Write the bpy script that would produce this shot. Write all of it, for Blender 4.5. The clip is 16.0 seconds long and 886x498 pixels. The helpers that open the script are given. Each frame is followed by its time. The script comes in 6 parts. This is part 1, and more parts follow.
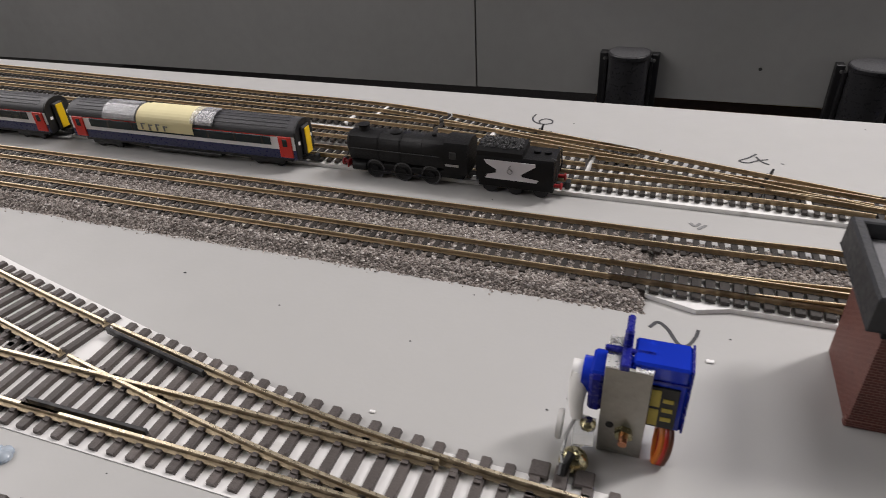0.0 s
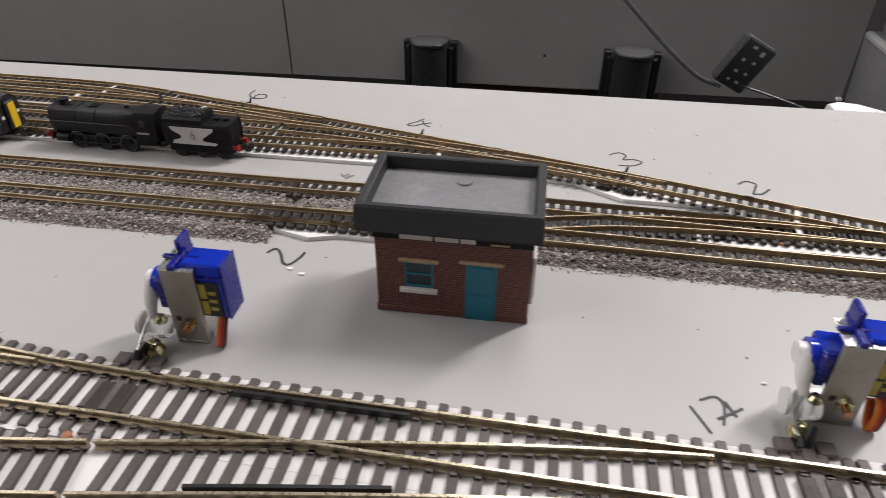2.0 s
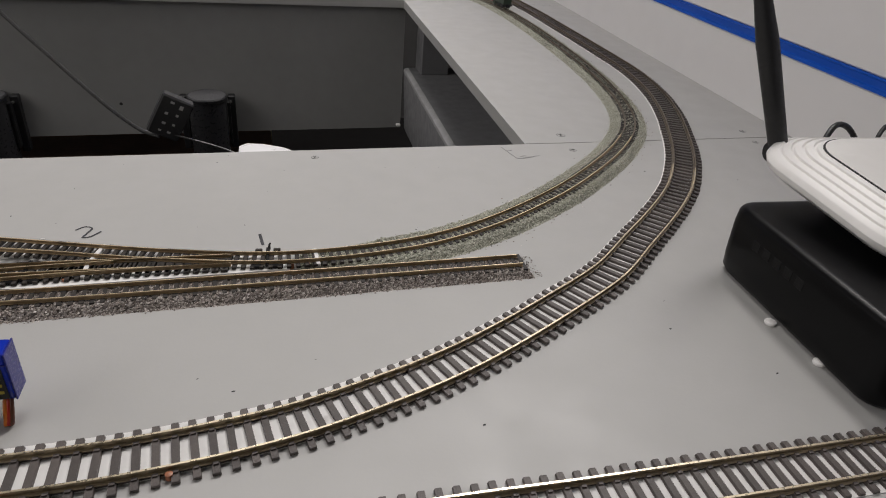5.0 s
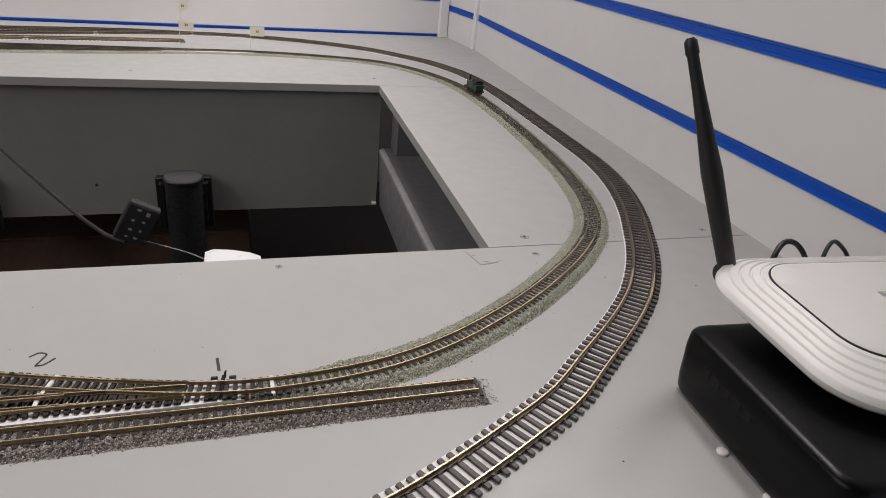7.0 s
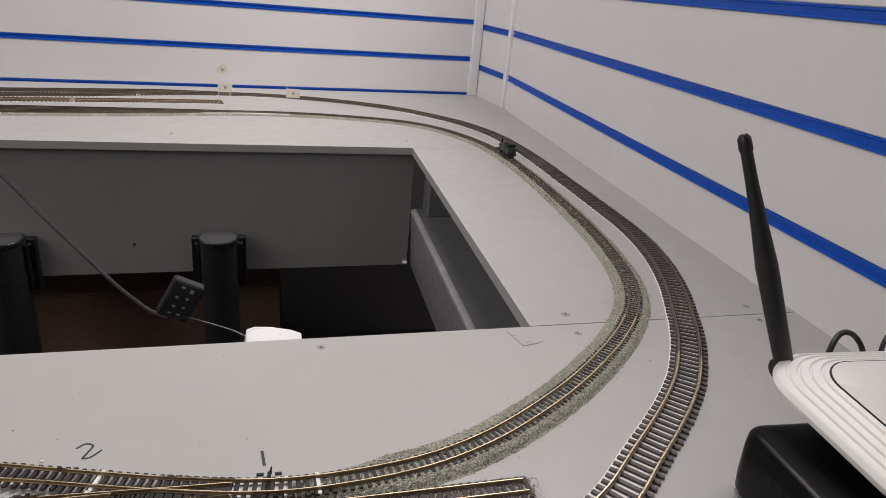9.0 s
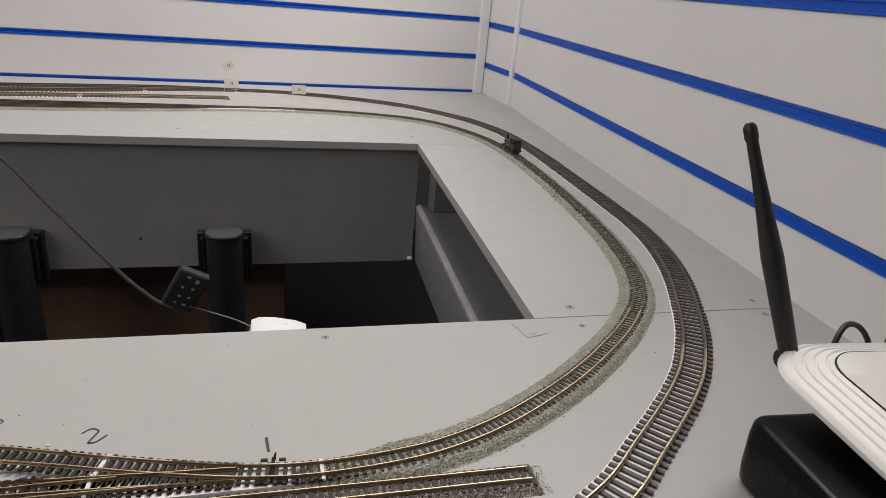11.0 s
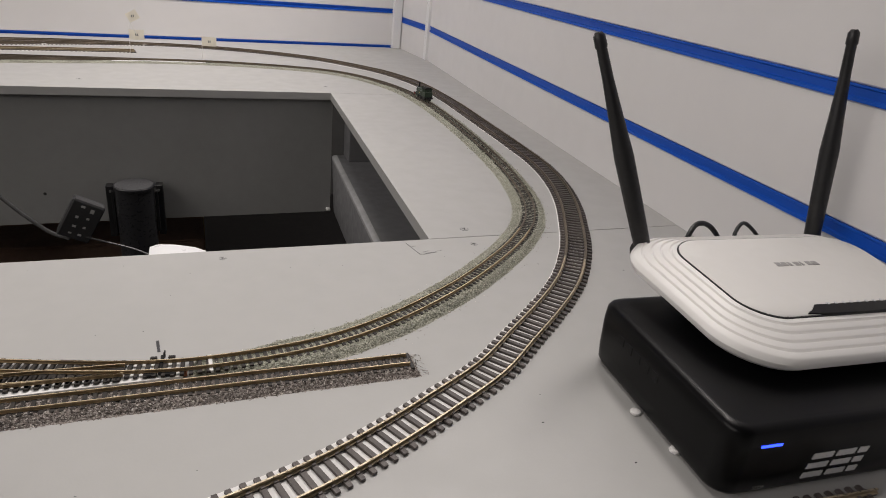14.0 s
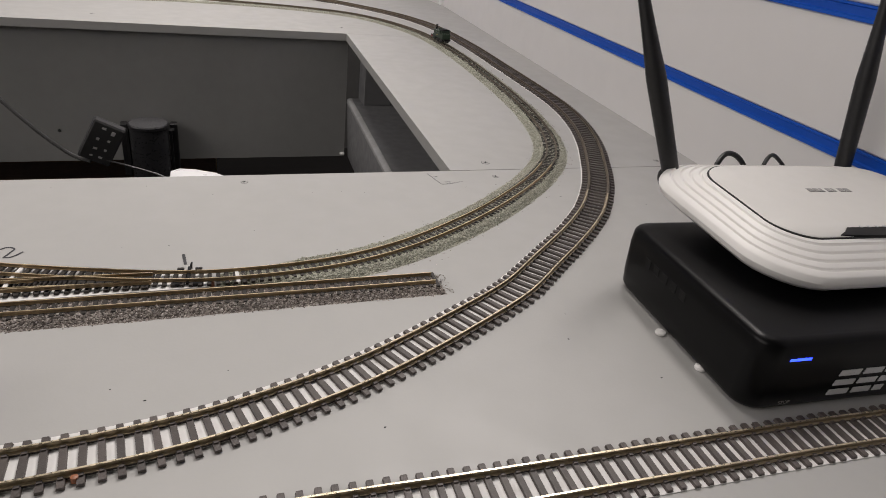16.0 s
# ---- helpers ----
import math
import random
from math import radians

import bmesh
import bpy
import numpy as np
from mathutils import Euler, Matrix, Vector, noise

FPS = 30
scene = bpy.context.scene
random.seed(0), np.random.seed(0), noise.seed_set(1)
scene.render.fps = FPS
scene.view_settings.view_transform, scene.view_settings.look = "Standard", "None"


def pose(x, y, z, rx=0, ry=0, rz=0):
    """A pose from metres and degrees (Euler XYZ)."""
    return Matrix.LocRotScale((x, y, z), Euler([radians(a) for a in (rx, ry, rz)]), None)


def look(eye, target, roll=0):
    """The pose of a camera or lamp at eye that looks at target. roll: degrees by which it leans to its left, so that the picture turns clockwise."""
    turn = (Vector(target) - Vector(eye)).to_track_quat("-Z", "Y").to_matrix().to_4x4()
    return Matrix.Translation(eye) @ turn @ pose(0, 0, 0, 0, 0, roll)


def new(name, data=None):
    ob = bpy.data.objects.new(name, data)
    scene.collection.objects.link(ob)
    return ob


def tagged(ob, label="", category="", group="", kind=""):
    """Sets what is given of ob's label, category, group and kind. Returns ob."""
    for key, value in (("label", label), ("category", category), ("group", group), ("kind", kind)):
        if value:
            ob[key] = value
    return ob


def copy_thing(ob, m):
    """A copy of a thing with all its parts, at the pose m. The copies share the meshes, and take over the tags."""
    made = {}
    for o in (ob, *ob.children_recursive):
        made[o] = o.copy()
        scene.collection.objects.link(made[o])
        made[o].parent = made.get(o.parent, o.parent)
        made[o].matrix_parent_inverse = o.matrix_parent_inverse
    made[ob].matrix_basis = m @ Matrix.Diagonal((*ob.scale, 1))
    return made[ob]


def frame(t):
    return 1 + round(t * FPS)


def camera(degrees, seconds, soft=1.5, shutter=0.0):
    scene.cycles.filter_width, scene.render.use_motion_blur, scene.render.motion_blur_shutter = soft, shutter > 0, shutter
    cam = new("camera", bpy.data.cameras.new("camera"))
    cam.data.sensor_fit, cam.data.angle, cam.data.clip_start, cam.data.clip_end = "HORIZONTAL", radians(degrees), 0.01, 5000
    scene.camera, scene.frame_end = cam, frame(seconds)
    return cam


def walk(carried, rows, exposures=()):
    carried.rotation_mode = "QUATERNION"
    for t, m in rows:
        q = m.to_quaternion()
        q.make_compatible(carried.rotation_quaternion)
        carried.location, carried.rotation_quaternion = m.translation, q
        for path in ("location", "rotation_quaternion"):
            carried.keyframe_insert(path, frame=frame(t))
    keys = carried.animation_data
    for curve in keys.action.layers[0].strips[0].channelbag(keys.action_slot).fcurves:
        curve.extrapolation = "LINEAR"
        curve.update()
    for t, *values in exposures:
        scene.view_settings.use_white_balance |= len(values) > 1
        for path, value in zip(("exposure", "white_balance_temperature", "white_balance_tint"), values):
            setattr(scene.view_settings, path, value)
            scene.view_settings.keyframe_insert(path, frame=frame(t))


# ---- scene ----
cam = camera(68.5, 16.0, 0.8, 0.25)

PATH = [
    (0, (-0.495, -0.354, 0.136), (-1.083, 1.207, -0.968), -3.3),
    (0.5, (-0.474, -0.363, 0.136), (-1.006, 1.217, -0.969), -3.4),
    (1, (-0.453, -0.368, 0.137), (-0.907, 1.231, -0.975), -2.6),
    (1.5, (-0.427, -0.374, 0.138), (-0.795, 1.246, -0.976), -1.7),
    (2, (-0.393, -0.381, 0.143), (-0.635, 1.253, -0.986), 0.3),
    (2.5, (-0.355, -0.384, 0.145), (-0.479, 1.265, -0.98), 0.4),
    (3, (-0.317, -0.396, 0.152), (-0.294, 1.261, -0.968), 1.4),
    (3.5, (-0.282, -0.409, 0.154), (-0.123, 1.247, -0.956), 2.1),
    (4, (-0.245, -0.425, 0.159), (0.069, 1.22, -0.933), 2.8),
    (4.5, (-0.216, -0.438, 0.172), (0.244, 1.191, -0.892), 4.9),
    (5, (-0.203, -0.442, 0.185), (0.332, 1.192, -0.837), 5.4),
    (7.3, (-0.188, -0.43, 0.228), (0.405, 1.282, -0.618), 5.7),
    (7.5, (-0.189, -0.429, 0.232), (0.399, 1.294, -0.595), 5.7),
    (8, (-0.195, -0.425, 0.239), (0.377, 1.323, -0.547), 5.9),
    (8.5, (-0.197, -0.419, 0.242), (0.358, 1.343, -0.526), 5.5),
    (9, (-0.201, -0.414, 0.244), (0.332, 1.359, -0.511), 5.4),
    (11.5, (-0.201, -0.42, 0.237), (0.317, 1.357, -0.52), 5.5),
    (12, (-0.197, -0.427, 0.235), (0.358, 1.332, -0.539), 5.8),
    (12.5, (-0.194, -0.433, 0.228), (0.383, 1.308, -0.57), 6.0),
    (13, (-0.19, -0.44, 0.226), (0.419, 1.287, -0.577), 6.5),
    (13.5, (-0.182, -0.45, 0.222), (0.461, 1.261, -0.59), 6.1),
    (14, (-0.177, -0.464, 0.216), (0.518, 1.222, -0.605), 6.1),
    (14.5, (-0.17, -0.475, 0.21), (0.565, 1.184, -0.632), 6.5),
    (15, (-0.174, -0.482, 0.205), (0.565, 1.151, -0.681), 6.5),
    (15.5, (-0.18, -0.479, 0.197), (0.535, 1.15, -0.715), 6.9),
    (16, (-0.188, -0.469, 0.192), (0.48, 1.171, -0.737), 7.1),
]

K = 1.1  # layout units to metres


def rows_to_path():
    return [(t, look(Vector(eye) * K, Vector(target) * K, roll)) for t, eye, target, roll in PATH]


walk(cam, rows_to_path(), [(0, 0.10, 6400, 10), (1.0, 0.13, 6400, 10), (2.5, 0.24, 6400, 10), (3.5, -0.32, 6450, 8), (5.2, -0.34, 6450, 8), (7.3, -0.22, 6500, 10), (9.2, -0.22, 6500, 10), (11.5, -0.2, 6600, 9), (16.0, -0.2, 6650, 9)])

# ---- light ----
world = bpy.data.worlds.new("room_air")
scene.world = world
world.use_nodes = True
world.node_tree.nodes["Background"].inputs[0].default_value = (0.9, 0.95, 1.0, 1)
world.node_tree.nodes["Background"].inputs[1].default_value = 0.01


def panel_lamp(name, eye, target, sx, sy, watts, colour):
    data = bpy.data.lights.new(name, "AREA")
    data.shape, data.size, data.size_y = "RECTANGLE", sx * K, sy * K
    data.energy, data.color = watts, colour
    ob = new(name, data)
    ob.matrix_basis = look(Vector(eye) * K, Vector(target) * K)
    return ob


panel_lamp("ceiling_panel_light", (0.53, 0.62, 1.40), (0.20, 0.30, 0), 0.14, 0.7, 30.0, (1.0, 0.94, 0.925))
# Added fill above the well, there to brighten the far corner walls.
panel_lamp("corner_fill_light", (-0.20, 0.50, 1.50), (-0.10, 0.50, 0.0), 0.9, 0.45, 11.0, (1.0, 0.94, 0.925))
# Added soft fill from the left, standing in for the room's broad ambient light.
panel_lamp("side_fill_light", (-2.0, -0.20, 1.15), (0.0, 0.25, 0.0), 2.4, 1.3, 34.0, (1.0, 0.94, 0.925))


# ---- mesh building ----
class Shape:
    """Collects vertices and faces of one mesh, in layout units."""

    def __init__(self, smooth=False):
        self.v, self.f, self.m, self.smooth, self.slot = [], [], [], smooth, 0

    def add(self, verts, faces):
        n = len(self.v)
        self.v.extend(tuple(p) for p in verts)
        self.f.extend(tuple(n + i for i in f) for f in faces)
        self.m.extend([self.slot] * len(faces))
        return self

    def box(self, x0, x1, y0, y1, z0, z1, c=0.0):
        """A box with chamfered edges."""
        if c <= 0:
            vs = [(x, y, z) for x in (x0, x1) for y in (y0, y1) for z in (z0, z1)]
            return self.add(vs, [(0, 1, 3, 2), (4, 6, 7, 5), (0, 4, 5, 1), (2, 3, 7, 6), (0, 2, 6, 4), (1, 5, 7, 3)])
        c = min(c, (x1 - x0) * 0.49, (y1 - y0) * 0.49, (z1 - z0) * 0.49)
        vs, ix = [], {}
        lo, hi = (x0, y0, z0), (x1, y1, z1)
        for sx in (0, 1):
            for sy in (0, 1):
                for sz in (0, 1):
                    s = (sx, sy, sz)
                    for a in range(3):
                        p = [(hi[k] - c if s[k] else lo[k] + c) if k != a else (hi[k] if s[k] else lo[k]) for k in range(3)]
                        ix[s, a] = len(vs)
                        vs.append(tuple(p))
        fs = []
        for a in range(3):
            b, d = (a + 1) % 3, (a + 2) % 3
            for s in (0, 1):
                ring = []
                for u, w in ((0, 0), (1, 0), (1, 1), (0, 1)):
                    k = [0, 0, 0]
                    k[a], k[b], k[d] = s, u, w
                    ring.append(ix[tuple(k), a])
                fs.append(tuple(ring))
            for u in (0, 1):
                for w in (0, 1):
                    k0, k1 = [0, 0, 0], [0, 0, 0]
                    k0[b] = k1[b] = u
                    k0[d] = k1[d] = w
                    k0[a], k1[a] = 0, 1
                    fs.append((ix[tuple(k0), b], ix[tuple(k1), b], ix[tuple(k1), d], ix[tuple(k0), d]))
        for sx in (0, 1):
            for sy in (0, 1):
                for sz in (0, 1):
                    s = (sx, sy, sz)
                    fs.append((ix[s, 0], ix[s, 1], ix[s, 2]))
        return self.add(vs, fs)

    def prism(self, poly, z0, z1):
        n = len(poly)
        vs = [(x, y, z0) for x, y in poly] + [(x, y, z1) for x, y in poly]
        fs = [tuple(range(n))[::-1], tuple(range(n, 2 * n))]
        fs += [(i, (i + 1) % n, n + (i + 1) % n, n + i) for i in range(n)]
        return self.add(vs, fs)

    def loft(self, rings, caps=True):
        """Rings of equal length, joined one to the next."""
        n = len(rings[0])
        vs = [p for r in rings for p in r]
        fs = []
        for k in range(len(rings) - 1):
            for i in range(n):
                j = (i + 1) % n
                fs.append((k * n + i, k * n + j, (k + 1) * n + j, (k + 1) * n + i))
        if caps:
            fs.append(tuple(range(n))[::-1])
            fs.append(tuple(range((len(rings) - 1) * n, len(rings) * n)))
        return self.add(vs, fs)

    def cyl(self, a, b, r0, r1=None, seg=14):
        r1 = r0 if r1 is None else r1
        return self.tube([a, b], [r0, r1], seg)

    def tube(self, pts, r, seg=8):
        pts = [Vector(p) for p in pts]
        rs = r if isinstance(r, list) else [r] * len(pts)
        rings, up = [], None
        for i, p in enumerate(pts):
            d = (pts[min(i + 1, len(pts) - 1)] - pts[max(i - 1, 0)]).normalized()
            if up is None:
                up = d.orthogonal().normalized()
            up = (up - d * up.dot(d))
            up = up.normalized() if up.length > 1e-6 else d.orthogonal().normalized()
            w = d.cross(up)
            rings.append([p + (up * math.cos(q) + w * math.sin(q)) * rs[i] for q in [2 * math.pi * k / seg for k in range(seg)]])
        return self.loft(rings)

    def lathe(self, x, y, prof, seg=20):
        """prof: (radius, z) from the bottom to the top."""
        return self.loft([[(x + r * math.cos(q), y + r * math.sin(q), z) for q in [2 * math.pi * k / seg for k in range(seg)]] for r, z in prof])

    def sweep(self, path, prof, closed=True, caps=True):
        """path: (x, y, nx, ny) along the line, the normal to its left; prof: (across, up)."""
        rings = [[(x + nx * u, y + ny * u, w) for u, w in prof] for x, y, nx, ny in path]
        return self.loft(rings, caps)

    def ribbon(self, pts, width, z, thick=0.00012):
        path = with_normals([Vector(p) for p in pts])
        h = width / 2
        return self.sweep(path, [(-h, z), (h, z), (h, z + thick), (-h, z + thick)])


def with_normals(pts):
    out = []
    for i, p in enumerate(pts):
        d = (pts[min(i + 1, len(pts) - 1)] - pts[max(i - 1, 0)])
        d = d.normalized() if d.length > 0 else Vector((1, 0))
        out.append((p[0], p[1], -d[1], d[0]))
    return out


def spline(ctrl, step):
    """A smooth line through control points, at even steps."""
    c = [Vector(p) for p in ctrl]
    c = [c[0] * 2 - c[1]] + c + [c[-1] * 2 - c[-2]]
    fine = []
    for i in range(1, len(c) - 2):
        p0, p1, p2, p3 = c[i - 1:i + 3]
        for k in range(24):
            t = k / 24
            fine.append(0.5 * (2 * p1 + (p2 - p0) * t + (2 * p0 - 5 * p1 + 4 * p2 - p3) * t * t + (3 * p1 - p0 - 3 * p2 + p3) * t ** 3))
    fine.append(c[-2])
    out, left = [fine[0]], step
    for a, b in zip(fine, fine[1:]):
        d = (b - a).length
        while d >= left:
            a = a + (b - a) * (left / d)
            d -= left
            out.append(a)
            left = step
        left -= d
    return out


def mesh_of(shape, mats, recalc=True, angle=35):
    me = bpy.data.meshes.new("mesh")
    me.from_pydata([(x * K, y * K, z * K) for x, y, z in shape.v], [], shape.f)
    for m in (mats if isinstance(mats, (list, tuple)) else [mats]):
        me.materials.append(m)
    me.polygons.foreach_set("material_index", shape.m)
    if recalc and len(shape.f) < 30000:
        bm = bmesh.new()
        bm.from_mesh(me)
        bmesh.ops.recalc_face_normals(bm, faces=bm.faces)
        bm.to_mesh(me)
        bm.free()
    if shape.smooth:
        me.polygons.foreach_set("use_smooth", [True] * len(me.polygons))
        me.set_sharp_from_angle(angle=radians(angle))
    me.update()
    return me


def thing(name, x, y, z, rz=0, label="", category="", group="", kind=""):
    ob = new(name)
    ob.empty_display_size = 0.01
    ob.matrix_basis = pose(x * K, y * K, z * K, 0, 0, rz)
    return tagged(ob, label, category, group, kind)


def part(name, shape, mats, parent=None, label="", recalc=True):
    ob = new(name, mesh_of(shape, mats, recalc))
    ob.parent = parent
    if label:
        ob["label"] = label
    return ob


def solid(name, shape, mats, label="", category="", group="", kind="", recalc=True):
    """A thing or a piece of the setting that is one mesh."""
    return tagged(part(name, shape, mats, None, "", recalc), label, category, group, kind)


def piece(name, me, parent, x, y, z, rz=0.0):
    ob = new(name, me)
    ob.parent = parent
    ob.matrix_basis = pose(x * K, y * K, z * K, 0, 0, rz)
    return ob


# ---- materials ----
def material(name, colour, rough=0.5, metal=0.0, vary=0.12, scale=60.0, grain=0.0, grain_scale=900.0, rough_vary=0.1,
             clear=0.0, random=0.0, stain=None, stain_scale=14.0, stain_at=0.62, sheen=0.5):
    """A surface with colour variation at two scales, uneven gloss, fine relief and, if given, stains."""
    m = bpy.data.materials.new(name)
    m.use_nodes = True
    nt = m.node_tree
    b = nt.nodes["Principled BSDF"]
    b.inputs["Metallic"].default_value = metal
    b.inputs["Specular IOR Level"].default_value = sheen
    b.inputs["Coat Weight"].default_value = clear
    co = nt.nodes.new("ShaderNodeTexCoord")

    def noise_at(s, detail=4.0):
        n = nt.nodes.new("ShaderNodeTexNoise")
        n.inputs["Scale"].default_value, n.inputs["Detail"].default_value = s, detail
        nt.links.new(co.outputs["Object"], n.inputs["Vector"])
        return n

    def mix(fac, a, c, kind="MIX"):
        x = nt.nodes.new("ShaderNodeMix")
        x.data_type, x.blend_type = "RGBA", kind
        for sock, val in ((x.inputs["Factor"], fac), (x.inputs["A"], a), (x.inputs["B"], c)):
            if hasattr(val, "links"):
                nt.links.new(val, sock)
            else:
                sock.default_value = val
        return x.outputs["Result"]

    def ramp(sock, lo, hi, a, c):
        r = nt.nodes.new("ShaderNodeMapRange")
        r.inputs["From Min"].default_value, r.inputs["From Max"].default_value = lo, hi
        r.inputs["To Min"].default_value, r.inputs["To Max"].default_value = a, c
        nt.links.new(sock, r.inputs["Value"])
        return r.outputs["Result"]

    dark = tuple(v * (1 - vary) for v in colour) + (1,)
    light = tuple(min(1.0, v * (1 + vary)) for v in colour) + (1,)
    big, small = noise_at(scale), noise_at(scale * 9, 6.0)
    col = mix(ramp(big.outputs["Fac"], 0.3, 0.7, 0, 1), dark, light)
    col = mix(ramp(small.outputs["Fac"], 0.35, 0.7, 0, vary * 2.2), col, tuple(v * 0.72 for v in colour) + (1,))
    if stain:
        sp = noise_at(stain_scale, 7.0)
        col = mix(ramp(sp.outputs["Fac"], stain_at, stain_at + 0.09, 0, 0.8), col, tuple(stain) + (1,))
    if random > 0:
        oi = nt.nodes.new("ShaderNodeObjectInfo")
        shade = ramp(oi.outputs["Random"], 0, 1, 1 - random, 1 + random)
        gry = nt.nodes.new("ShaderNodeCombineColor")
        for k in range(3):
            nt.links.new(shade, gry.inputs[k])
        col = mix(1.0, col, gry.outputs["Color"], "MULTIPLY")
    nt.links.new(col, b.inputs["Base Color"])
    nt.links.new(ramp(small.outputs["Fac"], 0.3, 0.7, max(0.02, rough - rough_vary), min(1, rough + rough_vary)), b.inputs["Roughness"])
    if grain > 0:
        g = noise_at(grain_scale, 3.0)
        bump = nt.nodes.new("ShaderNodeBump")
        bump.inputs["Strength"].default_value, bump.inputs["Distance"].default_value = grain, 0.0006
        nt.links.new(g.outputs["Fac"], bump.inputs["Height"])
        nt.links.new(bump.outputs["Normal"], b.inputs["Normal"])
    return m


def granules(name, low, high, scale, tint):
    """Loose stone: each grain its own grey."""
    m = bpy.data.materials.new(name)
    m.use_nodes = True
    nt = m.node_tree
    b = nt.nodes["Principled BSDF"]
    b.inputs["Roughness"].default_value = 0.9
    co = nt.nodes.new("ShaderNodeTexCoord")
    v = nt.nodes.new("ShaderNodeTexVoronoi")
    v.inputs["Scale"].default_value = scale
    nt.links.new(co.outputs["Object"], v.inputs["Vector"])
    sep = nt.nodes.new("ShaderNodeSeparateColor")
    nt.links.new(v.outputs["Color"], sep.inputs["Color"])
    cr = nt.nodes.new("ShaderNodeValToRGB")
    cr.color_ramp.elements[0].color = tuple(low) + (1,)
    cr.color_ramp.elements[1].color = tuple(high) + (1,)
    e = cr.color_ramp.elements.new(0.55)
    e.color = tuple(tint) + (1,)
    nt.links.new(sep.outputs[0], cr.inputs["Fac"])
    n = nt.nodes.new("ShaderNodeTexNoise")
    n.inputs["Scale"].default_value = 25.0
    nt.links.new(co.outputs["Object"], n.inputs["Vector"])
    x = nt.nodes.new("ShaderNodeMix")
    x.data_type, x.blend_type = "RGBA", "MULTIPLY"
    x.inputs["Factor"].default_value = 0.5
    nt.links.new(cr.outputs["Color"], x.inputs["A"])
    nt.links.new(n.outputs["Fac"], x.inputs["B"])
    nt.links.new(x.outputs["Result"], b.inputs["Base Color"])
    bump = nt.nodes.new("ShaderNodeBump")
    bump.inputs["Strength"].default_value, bump.inputs["Distance"].default_value = 1.0, 0.0008
    bump.invert = True
    nt.links.new(v.outputs["Distance"], bump.inputs["Height"])
    nt.links.new(bump.outputs["Normal"], b.inputs["Normal"])
    return m


def chips(name, shades):
    """Loose stone chips: one shade for each chip."""
    m = bpy.data.materials.new(name)
    m.use_nodes = True
    nt = m.node_tree
    b = nt.nodes["Principled BSDF"]
    b.inputs["Roughness"].default_value = 0.85
    geo = nt.nodes.new("ShaderNodeNewGeometry")
    cr = nt.nodes.new("ShaderNodeValToRGB")
    els = cr.color_ramp.elements
    els[0].color, els[1].color = tuple(shades[0]) + (1,), tuple(shades[-1]) + (1,)
    for k, c in enumerate(shades[1:-1]):
        els.new((k + 1) / (len(shades) - 1)).color = tuple(c) + (1,)
    nt.links.new(geo.outputs["Random Per Island"], cr.inputs["Fac"])
    nt.links.new(cr.outputs["Color"], b.inputs["Base Color"])
    return m


def glow(name, colour, strength):
    m = bpy.data.materials.new(name)
    m.use_nodes = True
    b = m.node_tree.nodes["Principled BSDF"]
    b.inputs["Base Color"].default_value = tuple(colour) + (1,)
    b.inputs["Emission Color"].default_value = tuple(colour) + (1,)
    b.inputs["Emission Strength"].default_value = strength
    return m


def clear_plastic(name, colour, rough=0.08, alpha_mix=0.6):
    m = bpy.data.materials.new(name)
    m.use_nodes = True
    b = m.node_tree.nodes["Principled BSDF"]
    b.inputs["Base Color"].default_value = tuple(colour) + (1,)
    b.inputs["Roughness"].default_value = rough
    b.inputs["Transmission Weight"].default_value = alpha_mix
    b.inputs["IOR"].default_value = 1.45
    return m


MDF = material("grey_painted_board", (0.43, 0.426, 0.412), 0.48, vary=0.035, scale=5.0, grain=0.06, grain_scale=500, rough_vary=0.06)
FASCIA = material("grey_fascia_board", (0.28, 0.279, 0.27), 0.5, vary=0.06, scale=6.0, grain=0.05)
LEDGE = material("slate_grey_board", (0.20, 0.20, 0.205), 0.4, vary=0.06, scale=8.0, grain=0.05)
SLAT = material("white_laminate", (0.74, 0.725, 0.72), 0.42, vary=0.02, scale=4.0, grain=0.03, grain_scale=300)
BLUE = material("blue_slot_insert", (0.004, 0.085, 0.50), 0.45, vary=0.02, scale=3.0, rough_vary=0.02, sheen=0.3)
TRIM = material("white_trim", (0.8, 0.8, 0.8), 0.35, vary=0.03, scale=12.0)
SLEEPER = material("brown_sleeper_plastic", (0.088, 0.074, 0.068), 0.5, vary=0.22, scale=150.0, grain=0.35, grain_scale=1500, random=0.22)
SLEEPER_N = material("dark_sleeper_plastic", (0.027, 0.022, 0.018), 0.6, vary=0.25, scale=150.0, grain=0.3, random=0.3)
RAIL = material("tarnished_rail", (0.45, 0.34, 0.21), 0.46, metal=0.85, vary=0.22, scale=90.0)
RAIL_TOP = material("polished_rail_head", (0.88, 0.73, 0.48), 0.40, metal=0.95, vary=0.1, scale=70.0)
RAIL_DULL = material("dull_brown_rail", (0.37, 0.30, 0.20), 0.45, metal=0.75, vary=0.22, scale=90.0)
RAIL_WORN = material("worn_rail_head", (0.78, 0.68, 0.49), 0.31, metal=0.9, vary=0.14, scale=70.0)
RAIL_OLD = material("weathered_rail", (0.20, 0.165, 0.125), 0.5, metal=0.7, vary=0.25, scale=80.0)
CARD = material("white_card_underlay", (0.80, 0.79, 0.77), 0.6, vary=0.06, scale=30.0, stain=(0.5, 0.48, 0.45), stain_scale=60)
STONE = granules("grey_granite_ballast", (0.08, 0.066, 0.057), (0.62, 0.57, 0.52), 1400.0, (0.28, 0.24, 0.215))
